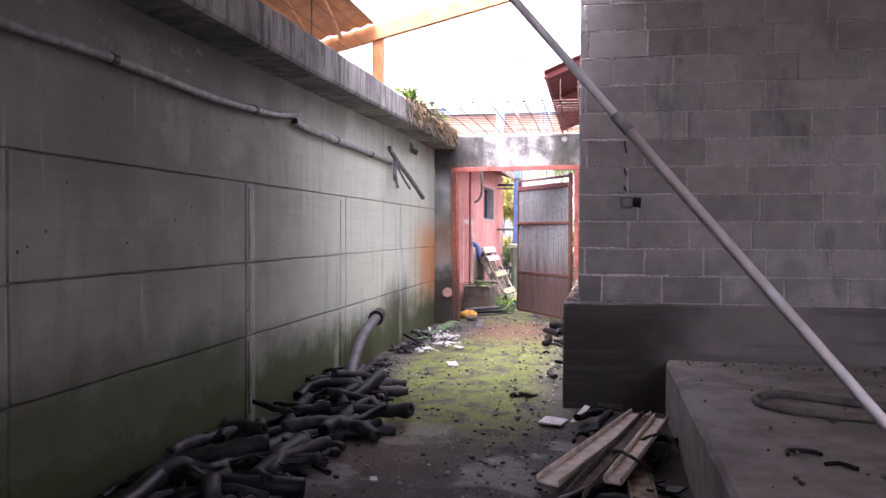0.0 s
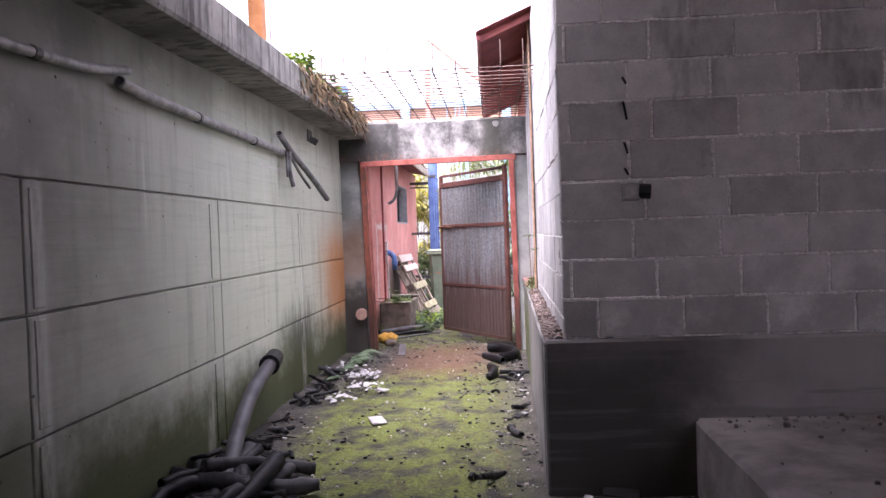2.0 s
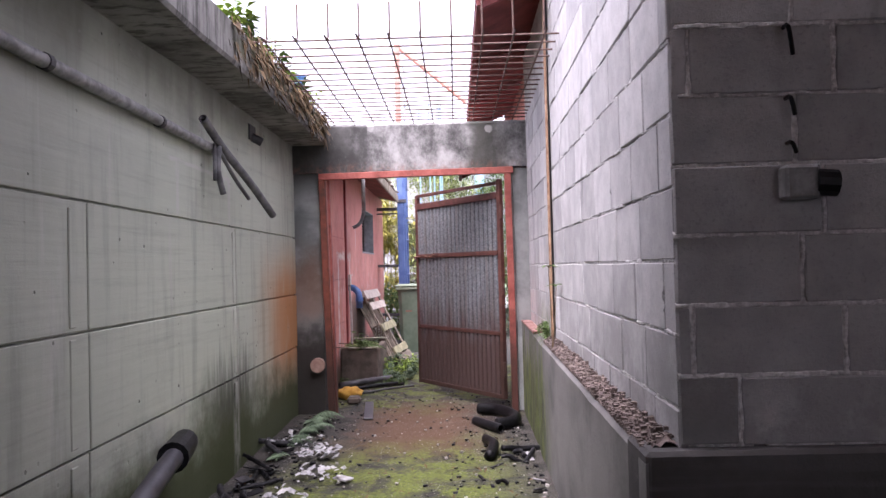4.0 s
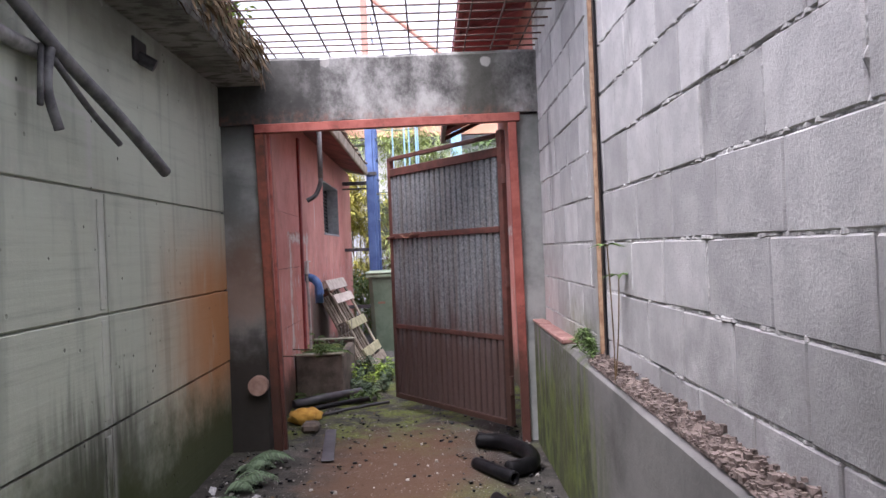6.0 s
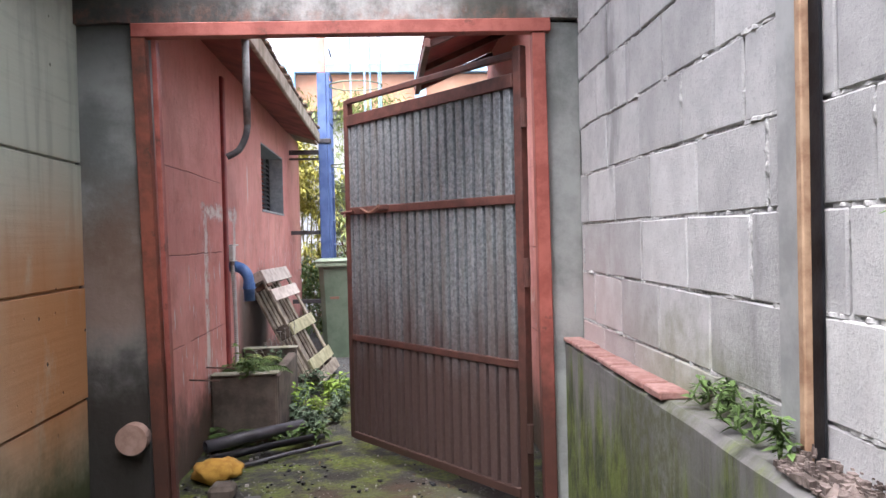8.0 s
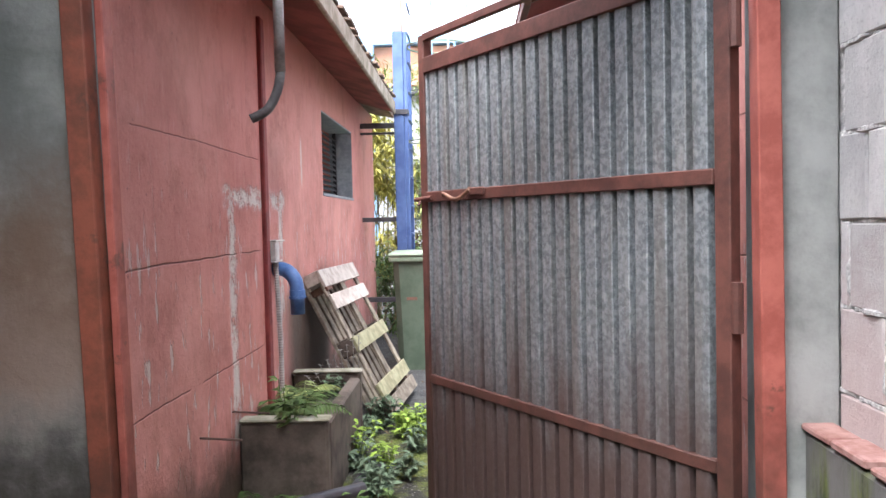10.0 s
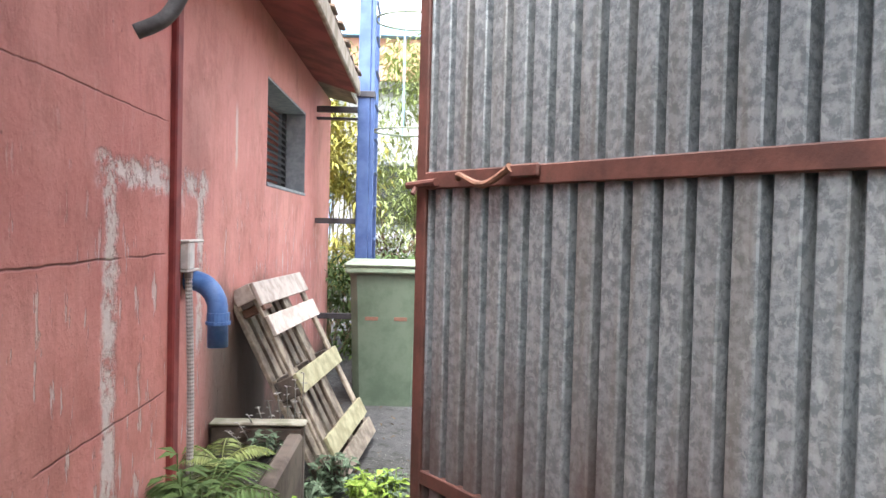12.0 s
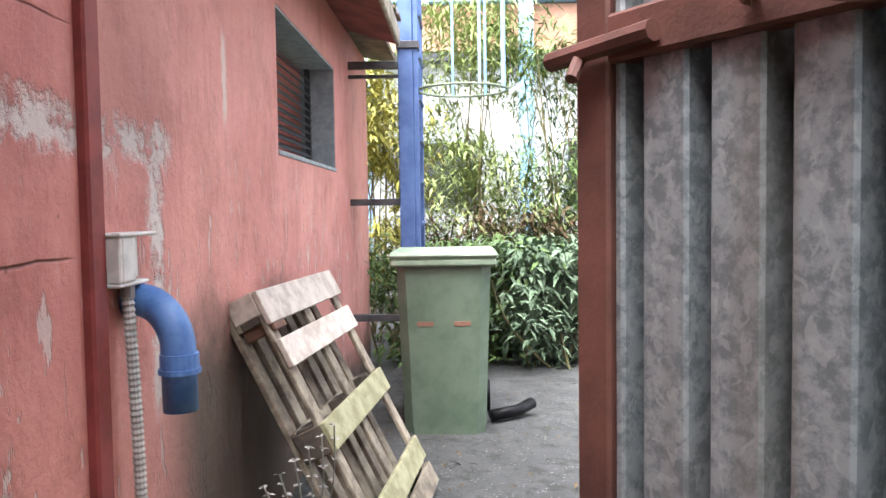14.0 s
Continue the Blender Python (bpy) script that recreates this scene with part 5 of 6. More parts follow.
    for x, y, n in ((-1.52, 9.0, 60), (-1.42, 8.45, 34), (-1.72, 9.4, 20), (-1.5, 8.0, 20)):
        m = Mesh()
        for i in range(n):
            a, s = r.uniform(0, 6.28), r.uniform(0.008, 0.03)
            c = Vector((x + r.uniform(-0.13, 0.13), y + r.uniform(-0.16, 0.16), 0.03 + 0.03 * r.random()))
            u, v = Vector((math.cos(a), math.sin(a), r.uniform(-0.5, 0.5))) * s, Vector((-math.sin(a), math.cos(a), r.uniform(-0.6, 0.6))) * s * 0.7
            m.add([c - u - v, c + u - v * 0.6, c + u * 0.8 + v, c - u * 0.7 + v * 0.8, c + Vector((0, 0, s * 0.5))], [(0, 1, 4), (1, 2, 4), (2, 3, 4), (3, 0, 4)])
        solid("plastic_litter", m, M["paper"], "crumpled torn white plastic film on the ground", "litter", "stuff", group="plastic litter")
    t = thing("metal_strip", "flat grey metal strip lying on the clay", "strip")
    part("strip", Mesh().beam((-1.41, 10.95, 0.022), (-1.33, 10.15, 0.022), 0.075, 0.008, 0.002), M["duct"], t)
    # orange-yellow rag beyond the gateway
    b = bmesh.new()
    bmesh.ops.create_icosphere(b, subdivisions=3, radius=1.0)
    m = Mesh()
    for v in b.verts:
        k = 1 + 0.35 * noise.noise(v.co * 2.2) + 0.12 * noise.noise(v.co * 6)
        m.v.append((-1.64 + 0.12 * k * v.co.x, 11.28 + 0.10 * k * v.co.y, 0.055 + 0.062 * k * v.co.z))
    m.f = [tuple(v.index for v in f.verts) for f in b.faces]
    b.free()
    solid("yellow_rag", m, M["yellow"], "crumpled ochre yellow rag on the ground", "rag", "thing", True)
    for a, b2, rad, mt in (((-1.80, 11.72, 0.06), (-1.30, 12.10, 0.07), 0.036, "duct"), ((-1.74, 11.60, 0.03), (-1.16, 11.95, 0.035), 0.016, "ash"), ((-1.72, 11.52, 0.04), (-1.22, 11.88, 0.05), 0.02, "black"),
                           ((-1.60, 11.42, 0.02), (-1.05, 11.82, 0.03), 0.012, "duct")):
        t = thing("pipe_length", "dark plastic pipe lying beyond the gateway", "pipe", "pipes beyond the gateway")
        part("tube", Mesh().tube([a, Vector(a).lerp(Vector(b2), 0.5) + Vector((0, 0, 0.006)), b2], rad, 12, hollow=0.8 if rad > 0.03 else 0.0), M[mt], t, smooth=True)
    t = thing("stone", "dark soot-stained stone by the pillar foot", "stone")
    part("lump", Mesh().cbox(-1.62, -1.50, 10.95, 11.08, 0.0, 0.07, 0.02), M["planter"], t)


M["paper2"] = plain("grey_film", (0.26, 0.26, 0.27), (0.42, 0.42, 0.43), 0.5, 0, 12)
M["hosegrey"] = plain("dusty_dark_rubber", (0.07, 0.065, 0.062), (0.15, 0.14, 0.135), 0.8, 0, 12)


# ---- plants ----
def leaf(m, at, yaw, tilt, size, width, r):
    """One folded, pointed leaf of four faces."""
    d = Vector((math.cos(yaw) * math.cos(tilt), math.sin(yaw) * math.cos(tilt), math.sin(tilt)))
    s = Vector((-math.sin(yaw), math.cos(yaw), r.uniform(-0.4, 0.4))) * (size * width * 0.5)
    a = Vector(at)
    mid = a + d * size * 0.45 + Vector((0, 0, -0.02 * size))
    tip = a + d * size + Vector((0, 0, -0.18 * size))
    up = Vector((0, 0, size * width * 0.18))
    m.add([a, mid + s + up, tip, mid - s + up, mid], [(0, 4, 1), (1, 4, 2), (4, 3, 2), (0, 3, 4)])


def fern(x, y, z, n, size, mt, label, seed, lean=0.0, aim=None):
    r = random.Random(seed)
    t = thing("fern", label, "fern", "ferns and weeds", at=(x, y, z))
    stems, leaves = Mesh(), Mesh()
    for i in range(n):
        yaw = r.uniform(0, 6.28) if aim is None else aim + r.uniform(-1.0, 1.0)
        l = size * r.uniform(0.6, 1.1)
        d = Vector((math.cos(yaw), math.sin(yaw), 0))
        pts = [d * l * k / 9 + Vector((0, 0, l * (1.5 * k / 9 - 1.35 * (k / 9) ** 2) * r.uniform(0.72, 0.78))) for k in range(10)]
        stems.tube(pts, 0.0025, 4)
        for k in range(1, 10):
            w = size * 0.34 * math.sin(math.pi * (0.18 + 0.8 * k / 10))
            for q in (0, 0.5):
                p = pts[k - 1].lerp(pts[k], q)
                leaf(leaves, p, yaw + 1.2, -0.15, w, 0.17, r)
                leaf(leaves, p, yaw - 1.2, -0.15, w, 0.17, r)
    tagged(part("stalk", stems, M[mt], t), kind="stuff")
    tagged(part("foliage", leaves, M[mt], t), kind="stuff")
    return t


def weed(x, y, z, n, h, size, mt, label, seed, width=0.4):
    r = random.Random(seed)
    t = thing("weed", label, "weed", "ferns and weeds", at=(x, y, z))
    stems, leaves = Mesh(), Mesh()
    for i in range(n):
        a, o = r.uniform(0, 6.28), r.uniform(0, h * 0.7)
        top = Vector((math.cos(a) * o, math.sin(a) * o, h * r.uniform(0.5, 1.0)))
        pts = [top * (k / 4) + Vector((math.cos(a), math.sin(a), 0)) * 0.02 * math.sin(k) for k in range(5)]
        stems.tube(pts, 0.0025, 4)
        for k in range(1, 5):
            for q in range(3):
                leaf(leaves, pts[k], r.uniform(0, 6.28), r.uniform(-0.3, 0.5), size * r.uniform(0.6, 1.2), width, r)
    tagged(part("stalk", stems, M[mt], t), kind="stuff")
    tagged(part("foliage", leaves, M[mt], t), kind="stuff")
    return t


def plants():
    r = random.Random(5)
    for i, (x, y, n, s) in enumerate(((-1.80, 9.75, 7, 0.26), (-1.82, 10.12, 8, 0.28), (-1.84, 9.35, 6, 0.20), (-1.86, 8.95, 5, 0.16))):
        fern(x, y, 0.0, n, s, "leafgrey", "grey-green fern at the wall foot", 30 + i, aim=0.0)
    fern(-1.70, 11.90, 0.02, 8, 0.24, "leaf", "green fern beside the planter", 41)
    fern(-1.64, 12.30, 0.33, 10, 0.31, "leaf", "green fern growing over the planter", 42)
    fern(-1.70, 12.75, 0.34, 8, 0.22, "leafpale", "pale fern growing in the planter", 43)
    weed(-1.62, 12.1, 0.36, 10, 0.22, 0.07, "leaf", "leafy weed trailing over the planter edge", 44)
    weed(-1.56, 12.90, 0.33, 7, 0.10, 0.05, "leafgrey", "grey-green weed at the planter", 45)
    for i in range(16):
        weed(-1.30 + r.uniform(-0.16, 0.22), 12.2 + 1.3 * r.random(), 0.0, 9, r.uniform(0.10, 0.22), 0.06, "leafbright" if i < 5 else "leafgrey", "bright young weed on the mossy ground" if i < 5 else "low leafy weed on the ground", 150 + i)
    for i in range(3):
        weed(-1.40 + 0.1 * i, 12.0 - 0.03 * i, 0.0, 5, 0.11, 0.06, "leaf", "green weed in front of the planter", 70 + i)
    # dry stalks by the red wall
    t = thing("dry_weed", "dry seeding stalks against the red wall", "weed")
    for i in range(9):
        y = 13.0 + 0.05 * i
        pts = smooth_path([(-1.66, y, 0.0), (-1.68 + 0.02 * i, y + 0.03, 0.3), (-1.72 + 0.03 * i, y - 0.08, 0.42 + 0.02 * i)], 4)
        m = Mesh().tube(pts, 0.0028, 4)
        for p in pts[4:]:
            for k in range(3):
                leaf(m, p, r.uniform(0, 6.28), 0.3, 0.022, 0.6, r)
        tagged(part("stalk", m, M["chips"], t), kind="stuff")
    # seedling on the ledge
    s = thing("seedling", "thin weed with a few leaves growing on the ledge", "weed")
    for bend, top in ((0.0, 1.24), (0.05, 1.13)):
        m = Mesh().tube(smooth_path([(px(8.3) + 0.02, 8.30, 0.735), (-0.04 + bend * 0.4, 8.30, 0.95), (-0.05 + bend, 8.30 + bend, top)], 5), 0.0025, 5)
        part("stem", m, M["deadleaf"], s)
        m = Mesh()
        for k in range(5):
            leaf(m, (-0.05 + bend, 8.30 + bend, top), k * 1.35 + bend * 9, 0.0, 0.07, 0.36, r)
        tagged(part("foliage", m, M["leaf"], s), kind="stuff")
    for k in range(5):
        weed(-0.03 + 0.012 * k, 8.75 + 0.12 * k, 0.77, 5, 0.10, 0.035, "leaf", "small green weed rooted on the ledge", 90 + k)
    # growth along the slab edge
    for k in range(7):
        y = 7.9 + 0.36 * k
        weed(-1.76, y, 2.55, 7, 0.16, 0.09, "leafbright" if k % 2 == 0 else "leaf", "bright leafy weed growing on the slab edge", 110 + k)
    m = Mesh()
    for i in range(900):
        y = 7.6 + 2.85 * r.random() ** 0.8
        m_at = (-1.675 + r.uniform(-0.04, 0.02), y, 2.57 - 0.22 * r.random() ** 1.5)
        leaf(m, m_at, r.uniform(-0.8, 0.8), -1.1 + r.uniform(-0.4, 0.6), r.uniform(0.03, 0.10), 0.25, r)
    solid("hanging_growth", m, M["deadleaf"], "dry roots and moss hanging over the slab edge", "growth", "stuff")
    b = thing("blue_bucket", "blue plastic bucket standing on the slab edge", "bucket")
    part("body", Mesh().tube([(-1.80, 9.75, 2.56), (-1.80, 9.75, 2.74)], [0.07, 0.09], 16, hollow=0.9), M["blue"], b, smooth=True)
    part("rim", Mesh().tube([(-1.80, 9.75, 2.73), (-1.80, 9.75, 2.75)], 0.096, 16, hollow=0.9), M["blue"], b)
    # wires above the slab edge
    w = thing("wire_fence", "thin wires strung on rods above the slab edge", "fence")
    for y in (4.0, 5.6, 7.6, 9.4):
        part("rod", Mesh().tube([(-1.86, y, 2.55), (-1.86, y, 2.92)], 0.005, 5), M["bar"], w)
    for z in (2.70, 2.86):
        part("wire", Mesh().tube([(-1.86, -1, z), (-1.86, 4, z), (-1.86, 7.6, z + 0.01), (-1.86, 9.4, z)], 0.0025, 4), M["bar"], w)


# ---- beyond the gateway ----
def yard():
    x = -1.835
    e = thing("meter_box", "small grimy white electrical box on the red wall", "electrical box")
    # an open-sided housing: back, front flange, top and bottom
    y0, y1, z0, z1 = 12.59, 12.77, 1.082, 1.176
    part("body", Mesh().cbox(x - 0.002, x + 0.048, y0, y0 + 0.012, z0, z1, 0.003), M["white"], e)
    part("back", Mesh().cbox(x - 0.002, x + 0.008, y0 + 0.013, y1, z0, z1, 0.002), M["white"], e)
    part("top", Mesh().cbox(x - 0.002, x + 0.052, y0 - 0.004, y1 + 0.004, z1 + 0.001, z1 + 0.010, 0.003), M["white"], e)
    part("bottom", Mesh().cbox(x - 0.002, x + 0.046, y0, y1 - 0.03, z0 - 0.010, z0 - 0.001, 0.003), M["white"], e)
    part("flange", Mesh().cbox(x + 0.038, x + 0.049, y0 + 0.013, y0 + 0.075, z0, z1, 0.003), M["white"], e)
    part("gland", Mesh().tube([(x + 0.026, 12.67, z0 - 0.010), (x + 0.026, 12.67, z0 - 0.035)], 0.016, 8), M["grey_pvc"], e)
    c = thing("flexible_conduit", "grey ribbed conduit running down the red wall", "conduit")
    pts, rs = [], []
    for i in range(150):
        z = 1.052 - i * 0.0067
        pts.append((x + 0.026 + 0.012 * math.sin(i * 0.02), 12.67 + 0.0001 * i, z))
        rs.append(0.0145 if i % 2 else 0.0115)
    part("tube", Mesh().tube(pts, rs, 10), M["ribbed"], c)
    b = thing("blue_elbow_pipe", "blue plastic drain elbow coming out of the red wall", "pipe")
    bx, by = x + 0.03, 12.72
    bend = [(x - 0.02, by, 1.035), (bx, by, 1.035)] + [(bx + 0.105 * math.sin(a), by - 0.055 * math.sin(a), 0.93 + 0.105 * math.cos(a)) for a in [0.2 * k for k in range(1, 8)]] + [(bx + 0.106, by - 0.055, 0.80)]
    part("bend", Mesh().tube(bend, 0.037, 18, hollow=0.9), M["blue"], b, smooth=True)
    part("collar", Mesh().tube([(bx + 0.106, by - 0.055, 0.925), (bx + 0.106, by - 0.055, 0.885)], 0.041, 18), M["blue"], b)
    part("collar", Mesh().tube([(bx + 0.106, by - 0.055, 0.893), (bx + 0.106, by - 0.055, 0.882)], 0.045, 18), M["blue"], b)
    h = thing("hanging_hose", "grey downpipe with a curved black hose end", "pipe")
    part("pipe", Mesh().tube([(-1.50, 11.60, 2.32), (-1.50, 11.60, 1.84)], 0.02, 10), M["grey_pvc"], h, smooth=True)
    part("hose", Mesh().tube(smooth_path([(-1.50, 11.60, 1.87), (-1.50, 11.60, 1.83), (-1.515, 11.60, 1.765), (-1.55, 11.59, 1.70), (-1.61, 11.58, 1.665)]), 0.018, 10, hollow=0.75), M["charred"], h, smooth=True)
    for y, z in ((11.55, 0.47), (11.95, 0.47)):
        n = thing("wall_rod", "short rusty rod sticking out of the wall", "rod", "rods in the red wall")
        part("rod", Mesh().tube([(x - 0.01, y, z), (x + 0.16, y, z - 0.01)], 0.005, 6), M["bar"], n)
    # planter
    p = thing("planter", "low damp concrete planter against the red wall", "planter")
    part("front_wall", Mesh().cbox(x + 0.005, -1.44, 12.02, 12.09, -0.02, 0.40, 0.012), M["planter"], p)
    part("side_wall", Mesh().cbox(-1.505, -1.44, 12.092, 13.05, -0.02, 0.385, 0.012), M["planter"], p)
    part("back_wall", Mesh().cbox(x + 0.005, -1.44, 13.053, 13.12, -0.02, 0.41, 0.012), M["planter"], p)
    part("rim", Mesh().cbox(x + 0.005, -1.43, 12.01, 12.10, 0.401, 0.415, 0.006), M["rim"], p)
    part("rim", Mesh().cbox(x + 0.005, -1.43, 13.045, 13.13, 0.411, 0.424, 0.006), M["rim"], p)
    part("soil", Mesh().box(x + 0.005, -1.506, 12.092, 13.052, 0.0, 0.33), M["ground"], p)
    t = thing("flat_board", "damp grey board leaning at the planter", "board")
    part("board", Mesh().beam((-1.36, 12.05, 0.02), (-1.28, 12.62, 0.06), 0.10, 0.014), M["duct"], t)
    pallet()
    wheelie_bin()
    ladder_post()


M["brownwood"] = plain("red_brown_block_wood", (0.10, 0.05, 0.035), (0.18, 0.095, 0.065), 0.85, 0, 14)


def pallet():
    p = thing("pallet", "weathered wooden pallet leaning against the red wall", "pallet")
    W, L = 0.86, 1.02
    # local x along the wall, y up the slope, z out of the face
    dark, wood, pale, moss = M["darkwood"], M["wood"], M["palewood"], M["mosswood"]
    for x in (0.0, 0.12, 0.23, 0.35, 0.46, 0.58, 0.69, 0.79):
        part("deck_board", Mesh().cbox(x, x + 0.07, 0.0, L, -0.125, -0.105, 0.003), wood, p)
    for y in (0.0, L / 2 - 0.05, L - 0.10):
        part("cross_board", Mesh().cbox(0, W, y, y + 0.10, -0.104, -0.086, 0.003), wood, p)
        for x in (0.0, 0.38, 0.76):
            part("spacer", Mesh().cbox(x, x + 0.10, y, y + 0.10, -0.085, -0.02, 0.004), dark, p)
    for x in (0.0, 0.39, 0.79):
        part("stringer", Mesh().cbox(x, x + 0.07, 0.0, L, -0.019, -0.003, 0.003), wood, p)
    for y, w, mt in ((L - 0.115, 0.115, pale), (L - 0.27, 0.10, pale), (L / 2 - 0.06, 0.10, moss), (0.12, 0.10, moss), (0.0, 0.095, wood)):
        part("top_slat", Mesh().cbox(-0.005, W + 0.01, y, y + w, -0.002, 0.018, 0.003), mt, p)
    part("end_block", Mesh().cbox(-0.004, 0.30, L - 0.075, L + 0.004, -0.10, -0.004, 0.004), pale, p)
    part("end_block", Mesh().cbox(-0.008, 0.14, L / 2 - 0.06, L / 2 + 0.04, -0.10, -0.003, 0.004), dark, p)
    part("end_block", Mesh().cbox(0.02, 0.13, L - 0.14, L - 0.078, -0.10, 0.012, 0.004), M["brownwood"], p)
    ex, ey = Vector((0.10, 1.0, 0.0)).normalized(), Vector((-0.46, -0.02, 0.89)).normalized()
    ez = ex.cross(ey).normalized()
    ey = ez.cross(ex)
    m = Matrix((ex, ey, ez)).transposed().to_4x4()
    m.translation = (-1.30, 13.42, 0.06)
    p.matrix_world = m


def wheelie_bin():
    b = thing("wheelie_bin", "weathered green plastic wheelie bin with closed lid", "bin")
    cx, y = -1.19, 15.18
    ws = ((0.0, 0.215, 0.0), (0.05, 0.225, 0.0), (0.5, 0.24, -0.015), (0.9, 0.255, -0.03), (0.935, 0.255, -0.03))
    m = Mesh()
    for z, w, f in ws:
        c = 0.05
        m.v += [(cx - w + c, y + f, z), (cx + w - c, y + f, z), (cx + w, y + f + c, z), (cx + w, y + 0.56 - c, z), (cx + w - c, y + 0.56, z), (cx - w + c, y + 0.56, z), (cx - w, y + 0.56 - c, z), (cx - w, y + f + c, z)]
    n = 8
    m.f = [(i * n + k, i * n + (k + 1) % n, (i + 1) * n + (k + 1) % n, (i + 1) * n + k) for i in range(len(ws) - 1) for k in range(n)] + [tuple(range(n - 1, -1, -1))]
    part("body", m, M["binmat"], b)
    part("rim", Mesh().cbox(cx - 0.285, cx + 0.285, y - 0.065, y + 0.60, 0.925, 0.965, 0.01), M["binlid"], b)
    part("lid", Mesh().cbox(cx - 0.295, cx + 0.295, y - 0.075, y + 0.62, 0.967, 1.0, 0.014), M["binlid"], b)
    for s in (-1, 1):
        part("wheel", Mesh().tube([(cx + s * 0.20, y + 0.50, 0.10), (cx + s * 0.26, y + 0.50, 0.10)], 0.10, 18), M["black"], b)
        part("handle", Mesh().tube([(cx + s * 0.2, y + 0.58, 0.95), (cx + s * 0.2, y + 0.66, 0.96)], 0.015, 8), M["binmat"], b)
        part("sticker", Mesh().cbox(cx + s * 0.10 - 0.045, cx + s * 0.10 + 0.045, y - 0.0225, y - 0.018, 0.60, 0.625, 0.001), M["sticker"], b, "faded red smear")
    t = thing("black_tube", "short black tube lying beside the bin", "tube")
    part("tube", Mesh().tube([(-0.93, 15.42, 0.04), (-0.78, 15.5, 0.045), (-0.68, 15.62, 0.06)], 0.035, 10), M["black"], t, smooth=True)


M["ribbed"] = plain("pale_ribbed_plastic", (0.36, 0.355, 0.34), (0.50, 0.49, 0.47), 0.6)
M["sticker"] = plain("faded_red_smear", (0.20, 0.10, 0.07), (0.26, 0.13, 0.09), 0.6, 0, 30)


def ladder_post():
    p = thing("ladder_post", "blue steel ladder post with safety hoop beside the wall", "ladder")
    part("rail", Mesh().cbox(-1.50, -1.40, 16.19, 16.31, 0.0, 3.1, 0.006), M["bluepaint"], p)
    part("upper_rail", Mesh().cbox(-1.495, -1.405, 16.20, 16.30, 3.102, 4.9, 0.006), M["uprail"], p, "sun-faded red upper part")
    part("inner_rail", Mesh().cbox(-1.398, -1.365, 16.20, 16.25, 0.0, 3.1, 0.003), M["bluepaint"], p)
    part("clamp", Mesh().cbox(-1.51, -1.36, 16.175, 16.32, 2.30, 2.35, 0.004), M["duct"], p)
    rung = Mesh().tube([(-1.36, 16.26, 0), (-1.36, 16.66, 0)], 0.012, 6).mesh("rung", M["bluepaint"])
    for i in range(16):
        q = part("rung", rung, None, p)
        q.location = (0, 0, 0.3 + 0.28 * i)
    part("rail", Mesh().cbox(-1.40, -1.36, 16.66, 16.72, 0.0, 3.1, 0.004), M["bluepaint"], p)
    for z, h in ((2.20, 0.05), (2.125, 0.02), (1.285, 0.045), (0.50, 0.045)):
        part("bracket", Mesh().cbox(-1.84, -1.502, 16.21, 16.26, z - h / 2, z + h / 2, 0.003), M["darksteel"], p, "dark steel wall bracket")
    for z in (2.06, 3.0, 3.9):
        part("hoop", Mesh().tube([(-1.07 + 0.31 * math.cos(k * math.pi / 16), 16.46 + 0.30 * math.sin(k * math.pi / 16), z) for k in range(33)], 0.009, 6), M["hoop"], p)
    for a in (-1.2, -0.5, 0.3, 1.0, 1.8):
        part("strap", Mesh().tube([(-1.07 + 0.31 * math.cos(a), 16.46 + 0.30 * math.sin(a), 2.06), (-1.07 + 0.31 * math.cos(a), 16.46 + 0.30 * math.sin(a), 3.9)], 0.010, 6), M["farblue"], p)
    part("stay", Mesh().tube([(-1.45, 16.25, 4.85), (-0.35, 16.25, 3.9)], 0.035, 8), M["uprail"], p, "sloping stay of the upper rail")


M["uprail"] = plain("sun_faded_red_steel", (0.42, 0.20, 0.16), (0.55, 0.30, 0.24), 0.6, 0, 5)
M["hoop"] = plain("olive_hoop_steel", (0.12, 0.15, 0.10), (0.2, 0.24, 0.16), 0.6)


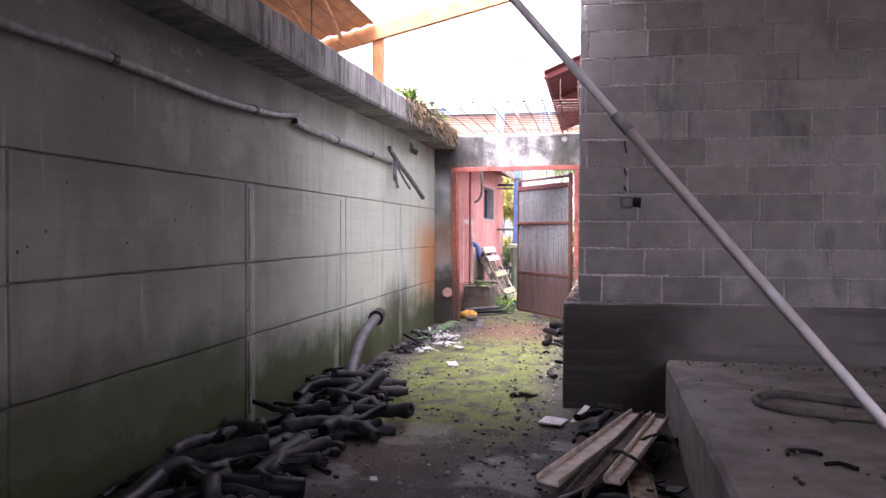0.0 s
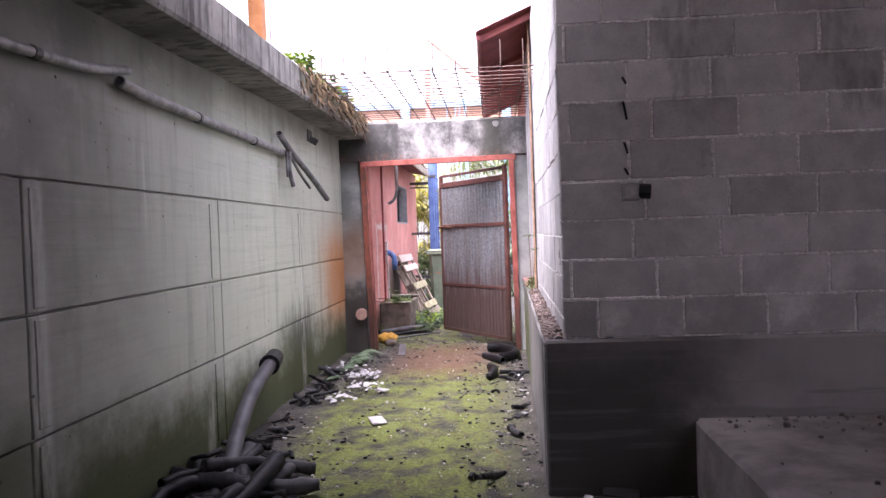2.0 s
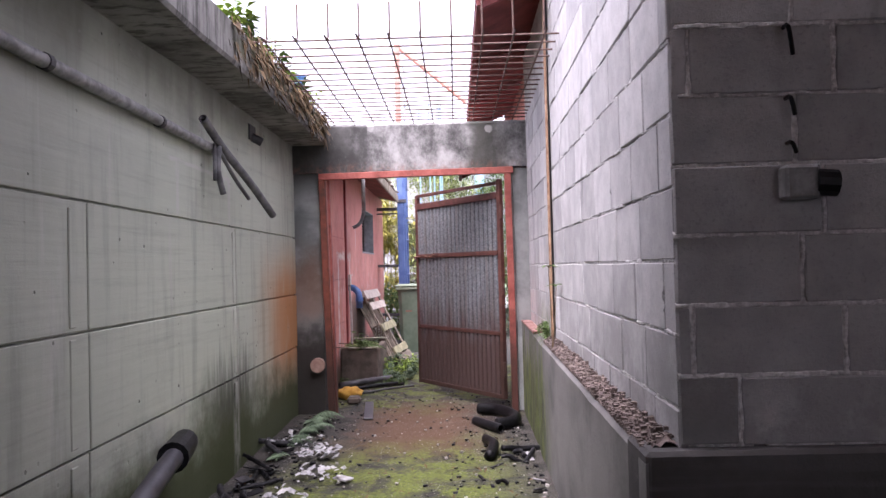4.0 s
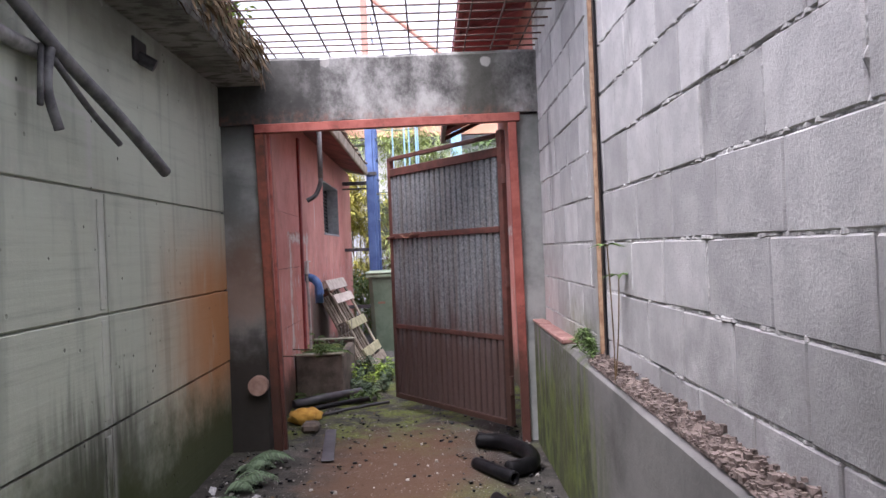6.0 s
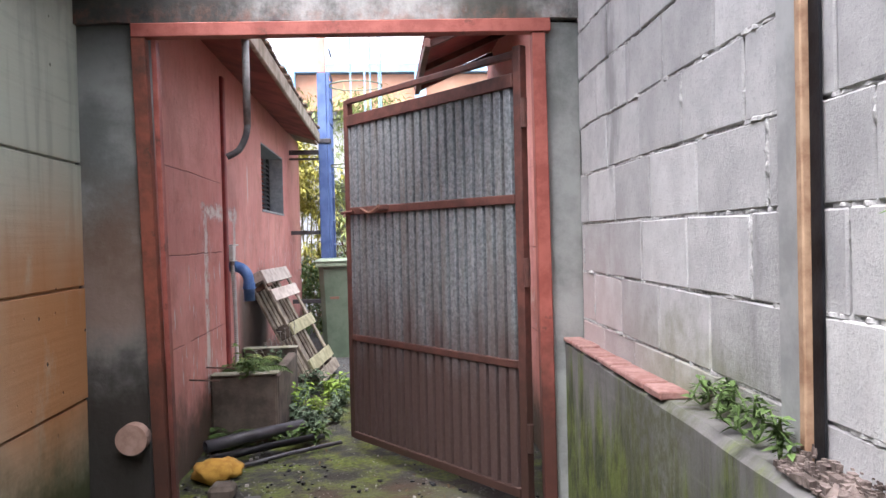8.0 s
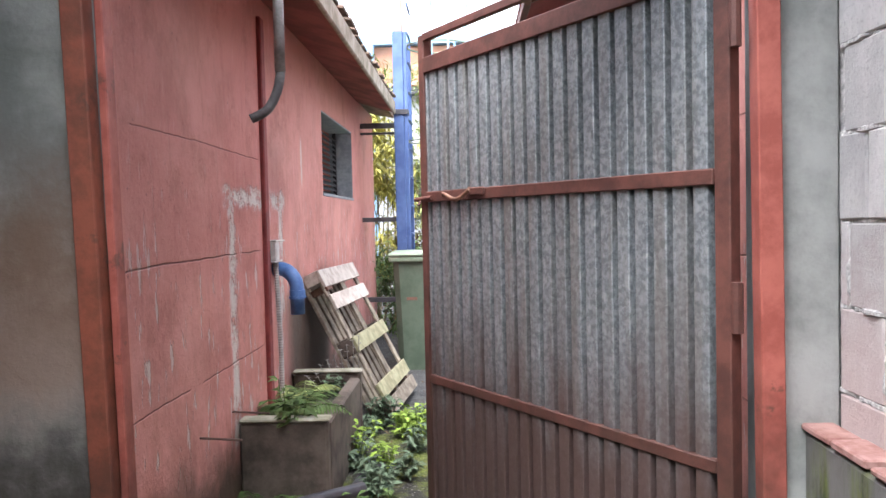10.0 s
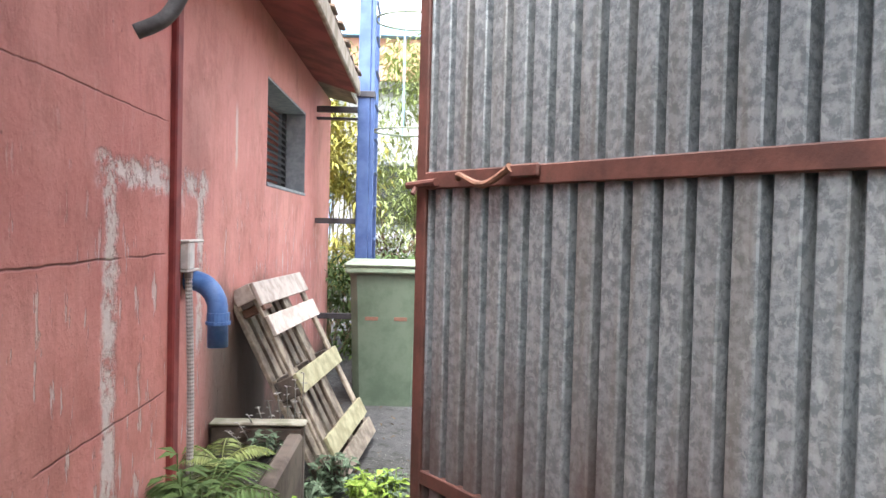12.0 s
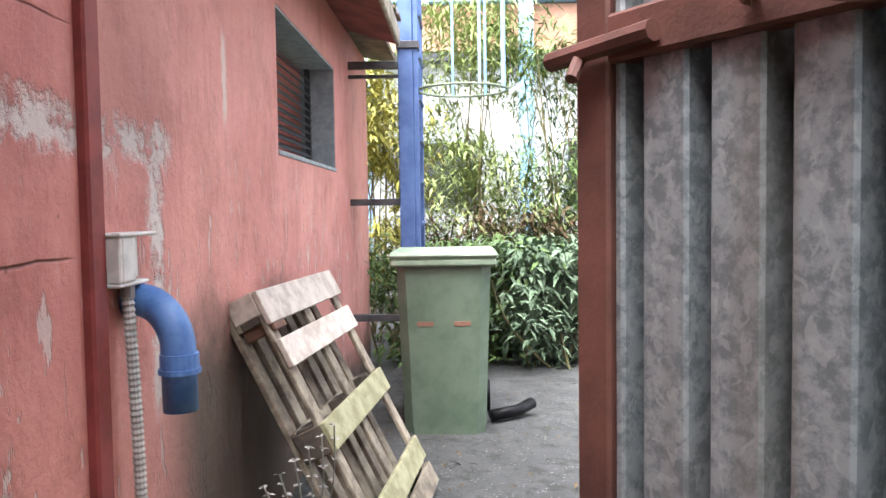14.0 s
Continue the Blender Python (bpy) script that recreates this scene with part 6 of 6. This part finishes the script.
def shrubs():
    r = random.Random(77)
    def clump(name, label, cx, cy, n, w, d, h0, h1, size, mt, width, canes):
        t = thing(name, label, "shrub", "shrubs behind the bin", at=(cx, cy, 0))
        m = Mesh()
        for i in range(canes):
            a = Vector((r.uniform(-w, w) * 0.6, r.uniform(-d, d) * 0.6, 0))
            b = a + Vector((r.uniform(-0.5, 0.5), r.uniform(-0.4, 0.3), r.uniform(0.6, 1.0) * h1))
            m.tube(curve_points(a, b, (r.uniform(-0.1, 0.1), 0, 0), 5), [0.012, 0.011, 0.010, 0.008, 0.006, 0.004], 5)
        tagged(part("cane", m, M["bark"], t), kind="stuff")
        m = Mesh()
        for i in range(n // 9):
            c = Vector((r.gauss(0, w * 0.5), r.gauss(0, d * 0.5), h0 + (h1 - h0) * r.random()))
            if noise.noise(c * 1.1 + Vector((cx, cy, 0))) < -0.22:
                continue
            yaw = r.uniform(0, 6.28)
            for k in range(9):
                o = Vector((r.uniform(-0.12, 0.12), r.uniform(-0.12, 0.12), r.uniform(-0.10, 0.10)))
                leaf(m, c + o, yaw + r.uniform(-0.9, 0.9), r.uniform(-0.9, 0.2), size * r.uniform(0.6, 1.2), width, r)
        tagged(part("foliage", m, M[mt], t), kind="stuff")
    clump("bamboo", "pale green bamboo with drooping narrow leaves", -0.9, 18.6, 15000, 1.0, 0.6, 0.8, 3.3, 0.13, "leafpale", 0.16, 14)
    clump("bamboo", "green bamboo with drooping narrow leaves", 0.2, 18.4, 12000, 0.9, 0.6, 0.7, 3.0, 0.12, "leaf", 0.17, 12)
    clump("bamboo", "yellowing bamboo beside the red building", -1.95, 18.4, 8000, 0.45, 0.5, 0.6, 2.7, 0.13, "leafyellow", 0.2, 10)
    clump("bush", "grey-green leafy bush spreading over the path", -0.25, 17.0, 6000, 0.55, 0.45, 0.05, 0.95, 0.12, "leafgrey", 0.30, 10)
    clump("bush", "dark green undergrowth behind the bin", -1.0, 17.3, 6000, 0.7, 0.4, 0.05, 0.95, 0.10, "leaf", 0.34, 8)
    clump("bush", "dry brownish undergrowth below the bamboo", -0.4, 18.2, 5000, 1.2, 0.4, 0.1, 1.2, 0.09, "deadleaf", 0.3, 10)
    clump("bush", "weeds along the foot of the red building", -1.75, 17.5, 1400, 0.25, 0.4, 0.05, 0.9, 0.08, "leaf", 0.35, 5)
    # far foliage that closes the view
    clump("tree_line", "far pale trees beyond the yard", 1.8, 21.0, 4000, 1.2, 0.7, 0.3, 3.0, 0.24, "leafpale", 0.3, 10)
    clump("tree_line", "far pale trees behind the concrete wall", -4.2, 11.0, 3000, 0.8, 1.4, 1.8, 3.1, 0.22, "leafpale", 0.3, 8)
    clump("tree_line", "far pale trees behind the red building", -3.8, 20.5, 4200, 1.2, 0.8, 0.5, 3.2, 0.22, "leafyellow", 0.3, 10)


def far_building():
    h = thing("far_building", "far white building with a terracotta band and blue posts", "building")
    part("wall", Mesh().box(-14, 14, 26.0, 32, 0, 4.2), M["farwhite"], h)
    part("band", Mesh().box(-14, 14, 25.8, 32, 4.25, 5.1), M["farorange"], h)
    part("gutter", Mesh().box(-14, 14, 25.6, 32, 5.12, 5.3), M["farblue"], h)
    part("roof", Mesh().add([(-14, 25.6, 5.31), (14, 25.6, 5.31), (14, 32, 6.6), (-14, 32, 6.6)], [(0, 1, 2, 3)]), M["farwhite"], h)
    for x in (-6.0, -2.9, 0.15, 3.2):
        part("post", Mesh().cbox(x - 0.13, x + 0.13, 25.4, 25.66, 0, 5.1, 0.01), M["farblue"], h)
    for x in (-4.5, -1.4, 1.6):
        w = part("window", Mesh().cbox(x - 0.7, x + 0.7, 25.96, 26.01, 1.2, 2.6, 0.02), M["reveal"], h)
        part("pane", Mesh().box(x - 0.62, x + 0.62, 25.945, 25.955, 1.28, 2.52), M["slat"], w)
    part("ledge", Mesh().box(-14, 14, 25.7, 26.0, 4.05, 4.2), M["darksteel"], h)


wall_pipes()
yard()
plants()
shrubs()
far_building()
scrap()
